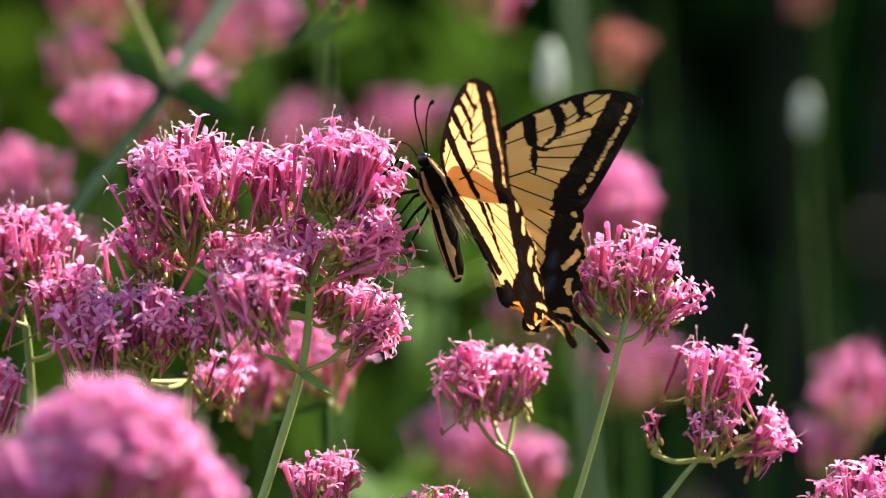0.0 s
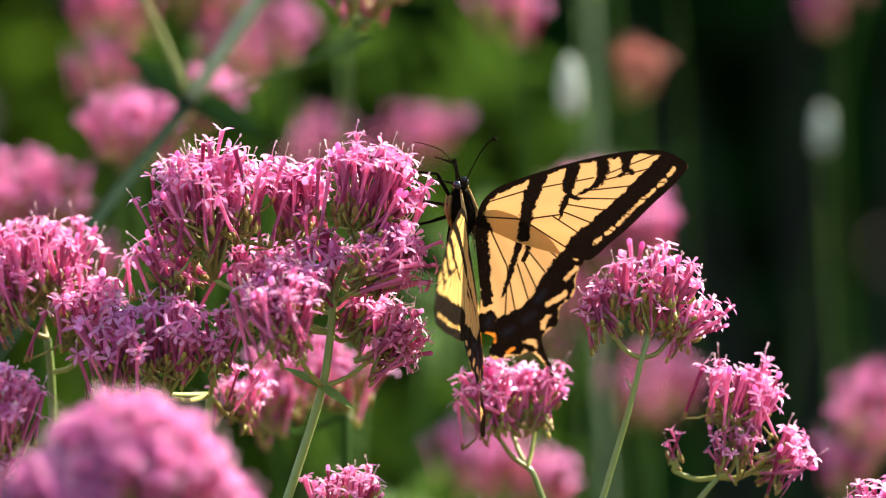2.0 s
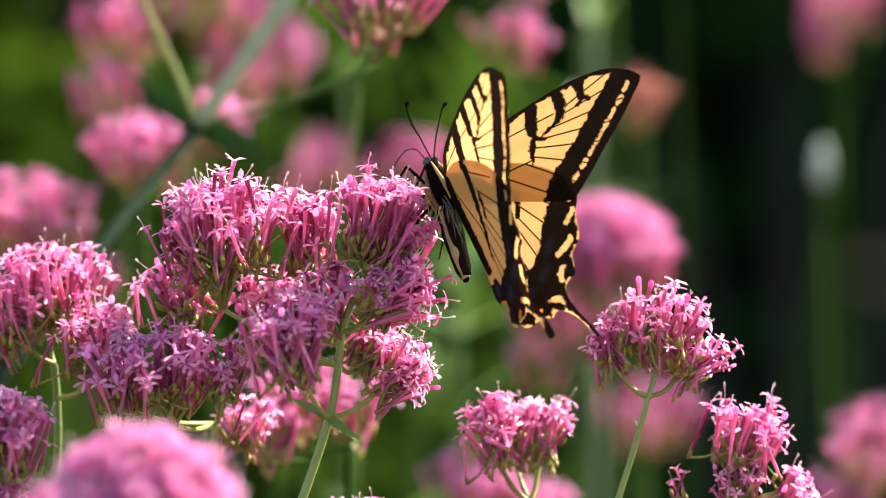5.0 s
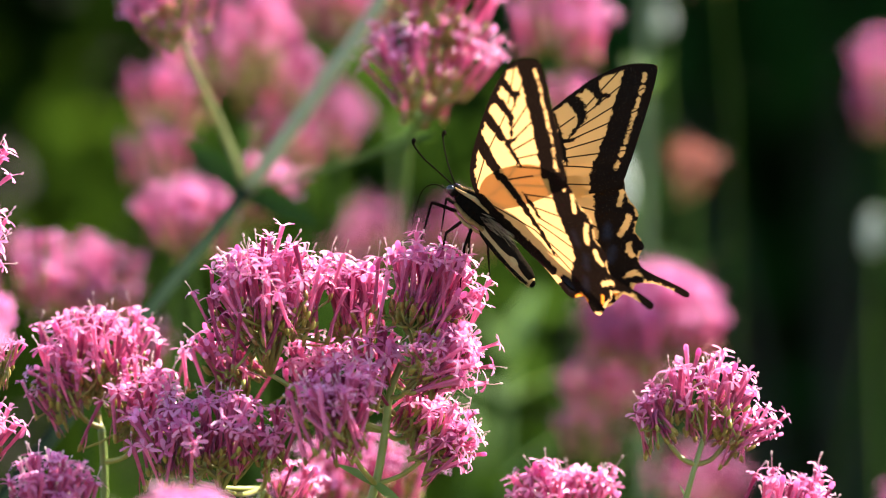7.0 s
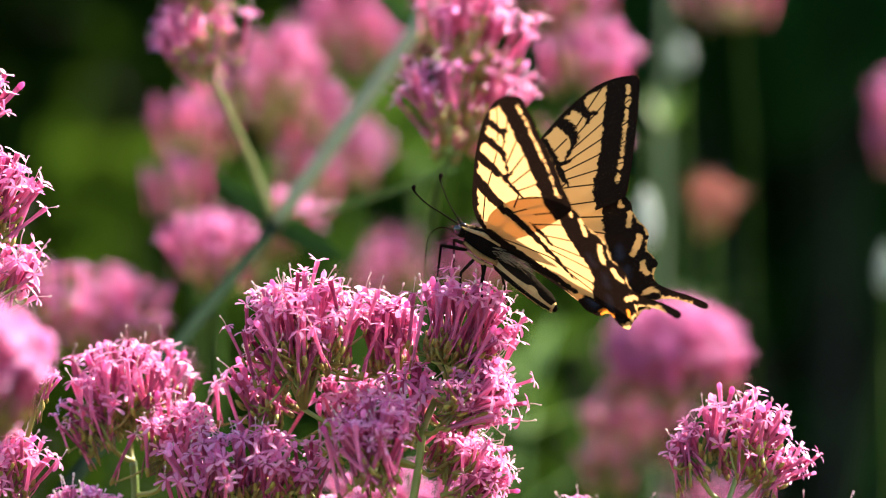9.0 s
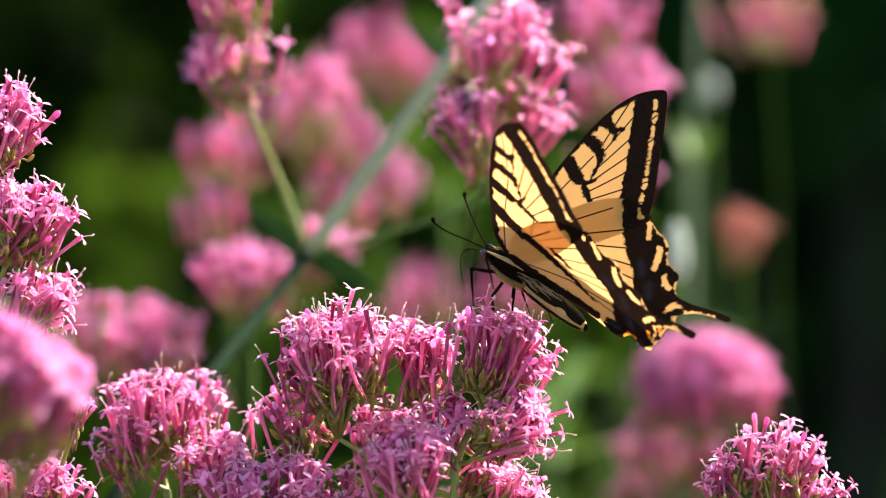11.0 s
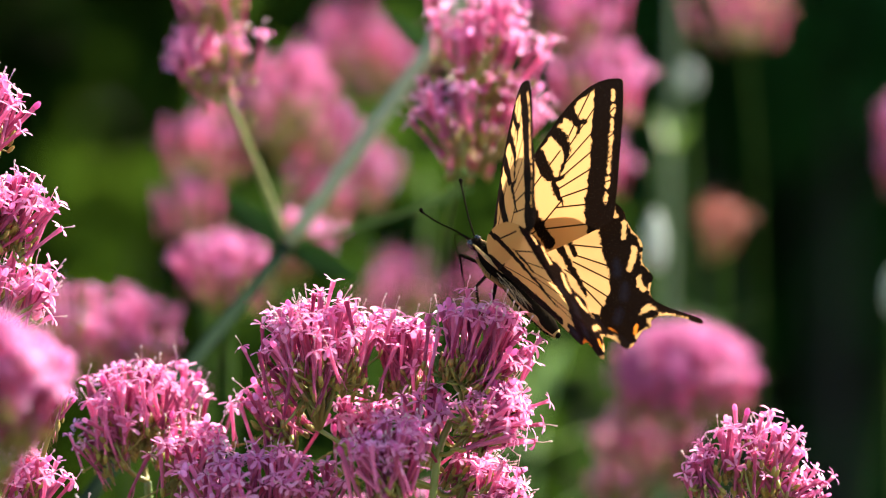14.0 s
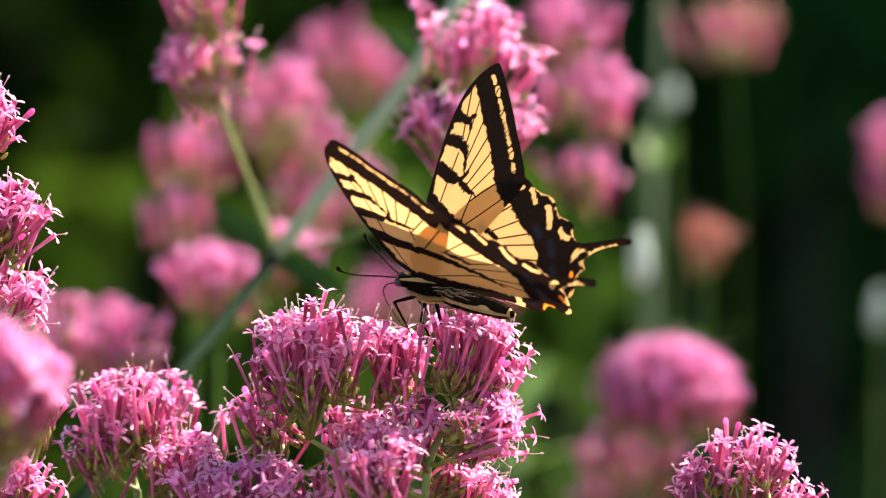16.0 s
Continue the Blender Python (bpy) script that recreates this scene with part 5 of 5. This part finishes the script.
# seconds; place; turn; lift of the left and right wings; sweep of the left and right forewings; extra lift, then sweep, of the left and right hindwings; twist of the left forewing, where it twists
FLY_ROWS = [
    (0, 0.0003, 0.0015, 0.8332, 18.4, -55.3, 148.6, 35, 63, 4, -3, 5, 1, 4, -0),
    (0.1, 0.0018, 0.0007, 0.8333, -11.8, -54.6, -175.1, 60, 53, -1, -5, -1, -1, 5, -1),
    (0.2, 0.0011, 0.0006, 0.8352, -57.0, -57.7, -122.5, 43, 51, 17, -19, -7, -1, -19, 0),
    (0.3, -0.0006, 0.0003, 0.8400, -55.3, -56.5, -119.2, 78, 79, 2, 1, -1, -2, -7, 0),
    (0.4, -0.0020, 0.0005, 0.8382, -81.7, -58.7, -122.1, 94, 93, 4, 6, 1, -2, -5, 0),
    (0.5, -0.0017, 0.0010, 0.8392, -81.5, -77.3, -154.5, 78, 58, 14, -2, 3, -11, 11, 3),
    (0.7, -0.0017, 0.0004, 0.8351, -94.5, -67.1, -110.7, 50, 42, 0, -2, -2, -2, -5, 4),
    (1, 0.0002, 0.0020, 0.8352, -110.4, -69.6, -112.2, 41, 30, 5, 1, 0, 2, 2, 2),
    (1.5, -0.0002, 0.0009, 0.8339, -117.5, -65.3, -107.4, 40, 28, 7, 1, -4, 4, -1, 2),
    (2, -0.0005, 0.0034, 0.8328, -125.2, -65.2, -106.7, 44, 28, 5, 0, 1, -6, -1, 2),
    (2.5, -0.0006, 0.0015, 0.8342, -99.0, -57.8, -125.8, 30, 29, 6, -12, -19, 2, 11, -10),
    (3, -0.0043, 0.0011, 0.8356, -93.3, -68.0, -133.4, 35, 32, 2, -2, -7, 4, 4, -1),
    (3.1, -0.0050, 0.0003, 0.8386, -120.1, -58.4, -105.1, 53, 44, 8, 14, -1, -2, -20, 2),
    (3.2, -0.0045, 0.0006, 0.8408, -83.7, -54.4, -141.2, 72, 70, 5, 8, -1, -2, -1, 0),
    (3.3, -0.0090, 0.0012, 0.8443, -31.8, -58.4, -176.2, 52, 49, 3, 4, -3, -5, 9, 3),
    (3.4, -0.0063, -0.0001, 0.8428, 28.4, -28.3, 132.5, 80, 75, 2, 2, -1, -5, -15, 4),
    (3.5, -0.0071, -0.0002, 0.8414, -32.9, -47.3, 172.7, 83, 85, 17, 16, -8, -25, 11, 7),
    (3.6, -0.0042, 0.0002, 0.8409, -48.7, -36.8, -144.0, 84, 83, 2, 2, -0, 2, -8, 1),
    (3.8, -0.0103, -0.0006, 0.8455, 8.6, -55.9, 116.4, 61, 55, 0, 8, -4, -2, 3, 0),
    (4, -0.0106, -0.0015, 0.8474, -21.6, -54.6, 136.5, 66, 64, 9, 3, -1, -3, -7, -2),
    (4.2, -0.0062, 0.0003, 0.8444, -14.4, -61.4, 135.5, 73, 69, -4, -8, 2, 1, 1, 1),
    (6.3, -0.0058, -0.0002, 0.8535, 9.2, -24.2, 137.7, 57, 52, -7, -2, 0, -4, -4, -4),
    (6.5, -0.0088, -0.0013, 0.8564, -4.9, -28.6, 145.3, 67, 45, -6, -9, 3, -5, -4, -2),
    (6.8, -0.0119, -0.0003, 0.8595, 1.4, -26.8, 143.5, 61, 52, -9, -7, -1, 1, -7, 0),
    (7, -0.0076, -0.0014, 0.8569, -6.3, -29.1, 148.3, 70, 48, -9, -9, 2, 0, -5, -2),
    (7.2, -0.0062, -0.0001, 0.8540, 1.0, -14.8, 142.8, 65, 58, -13, -7, -4, 2, -6, -4),
    (7.4, -0.0098, -0.0001, 0.8550, -0.3, -6.7, 145.6, 63, 62, -8, -5, -5, 3, -4, -3),
    (7.5, -0.0116, -0.0007, 0.8575, -2.7, 3.8, 139.8, 65, 59, -8, -10, 4, 5, -6, -3),
    (7.7, -0.0132, -0.0004, 0.8579, -3.2, -1.1, 140.6, 67, 55, -12, -14, -3, -1, -7, -9),
    (8, -0.0087, -0.0004, 0.8578, -20.3, -25.6, 155.9, 68, 36, -10, -11, 0, 1, -5, -5),
    (8.2, -0.0119, 0.0001, 0.8576, -14.5, -23.6, 154.6, 62, 40, -8, -8, 5, -1, -5, -4),
    (10.3, -0.0137, -0.0004, 0.8577, -10.4, -0.8, 137.5, 70, 54, -12, -10, -3, 0, -9, -8),
    (10.5, -0.0163, -0.0017, 0.8597, -7.9, 5.9, 133.5, 68, 59, -11, -10, 3, 4, -8, -6),
    (10.8, -0.0152, -0.0000, 0.8597, -8.8, -14.3, 142.1, 64, 47, -13, -8, -1, 1, -8, -5),
    (11, -0.0146, -0.0002, 0.8597, -28.5, -20.0, 149.3, 80, 35, -7, -10, 2, 4, -4, -4),
    (11.5, -0.0135, 0.0000, 0.8594, -24.7, -21.3, 147.8, 79, 33, -11, -11, 1, 6, -6, -5),
    (12, -0.0118, -0.0019, 0.8589, -24.4, -24.0, 152.3, 77, 33, -12, -11, 2, 6, -7, -5),
    (12.5, -0.0116, -0.0021, 0.8569, -22.6, -14.0, 166.7, 67, 42, -15, -16, 2, -1, -11, -7),
    (13, -0.0117, -0.0021, 0.8581, -30.4, -18.6, 161.2, 72, 32, -13, -13, 1, 5, -9, -6),
    (13.2, -0.0101, -0.0003, 0.8582, -42.4, -15.1, 153.3, 86, 55, -13, -20, 0, 1, -4, -6),
    (13.3, -0.0131, 0.0004, 0.8568, -20.6, -5.7, 157.8, 63, 46, -14, -8, 0, 0, -7, -4),
    (13.5, -0.0145, -0.0001, 0.8553, -22.7, 4.3, 172.4, 68, 54, -3, -6, 4, 2, -1, -1),
    (13.6, -0.0193, 0.0006, 0.8571, -23.5, 4.8, 142.4, 63, 43, -12, -6, 0, 1, -8, -6),
    (13.7, -0.0178, 0.0009, 0.8577, -21.2, -8.0, 128.3, 88, 66, -15, -24, -1, 0, -4, -5),
    (13.8, -0.0152, 0.0014, 0.8570, -34.8, -11.5, 156.8, 78, 64, -4, -18, -2, -1, -3, -4),
    (14, -0.0144, 0.0060, 0.8573, -40.2, -32.6, 142.0, 113, 45, 6, -1, -21, -10, 9, 8, -28),
    (14.2, -0.0212, 0.0003, 0.8588, -15.2, -5.7, 127.2, 86, 46, -14, -15, 1, 0, -7, -9),
    (14.5, -0.0139, -0.0012, 0.8608, -6.6, -14.6, 132.5, 70, 43, -8, -8, 3, -1, -8, -5),
    (15, -0.0137, -0.0004, 0.8591, -12.9, -26.9, 138.2, 71, 42, -5, -5, 2, 4, -5, -2),
    (15.2, -0.0251, -0.0005, 0.8612, -18.5, 3.0, 140.2, 64, 50, -7, -13, -1, -2, -9, -7),
    (15.4, -0.0277, -0.0004, 0.8622, -23.8, 5.1, 126.6, 69, 35, -12, -11, 1, 2, -9, -6),
    (15.5, -0.0271, -0.0012, 0.8601, -20.7, -18.2, 139.5, 83, 41, -8, 1, -8, -3, -4, 0),
    (15.7, -0.0305, -0.0003, 0.8595, -9.7, 3.2, 137.6, 68, 58, -4, 2, -2, 1, -6, -3),
    (16, -0.0276, -0.0012, 0.8575, -36.8, 0.7, 141.9, 79, 36, -3, -6, 2, 0, -6, -1),
]


def motions():
    walk(BUTTERFLY, [(r[0], pose(*r[1:7])) for r in FLY_ROWS])
    for side, k in ((1, 0), (-1, 1)):
        fore, hind = WINGS[side]
        hinge = pose(0.0033, side * 0.0015, 0.0047)
        walk(fore, [(r[0], hinge @ pose(0, 0, 0, side * r[7 + k]) @ pose(0, 0, 0.0003, 0, r[15] if k == 0 and len(r) > 15 else 0, -side * r[9 + k])) for r in FLY_ROWS])
        walk(hind, [(r[0], hinge @ pose(0, 0, 0, side * (r[7 + k] + r[11 + k])) @ pose(0, 0, -0.0003, 0, 0, -side * r[13 + k])) for r in FLY_ROWS])


motions()
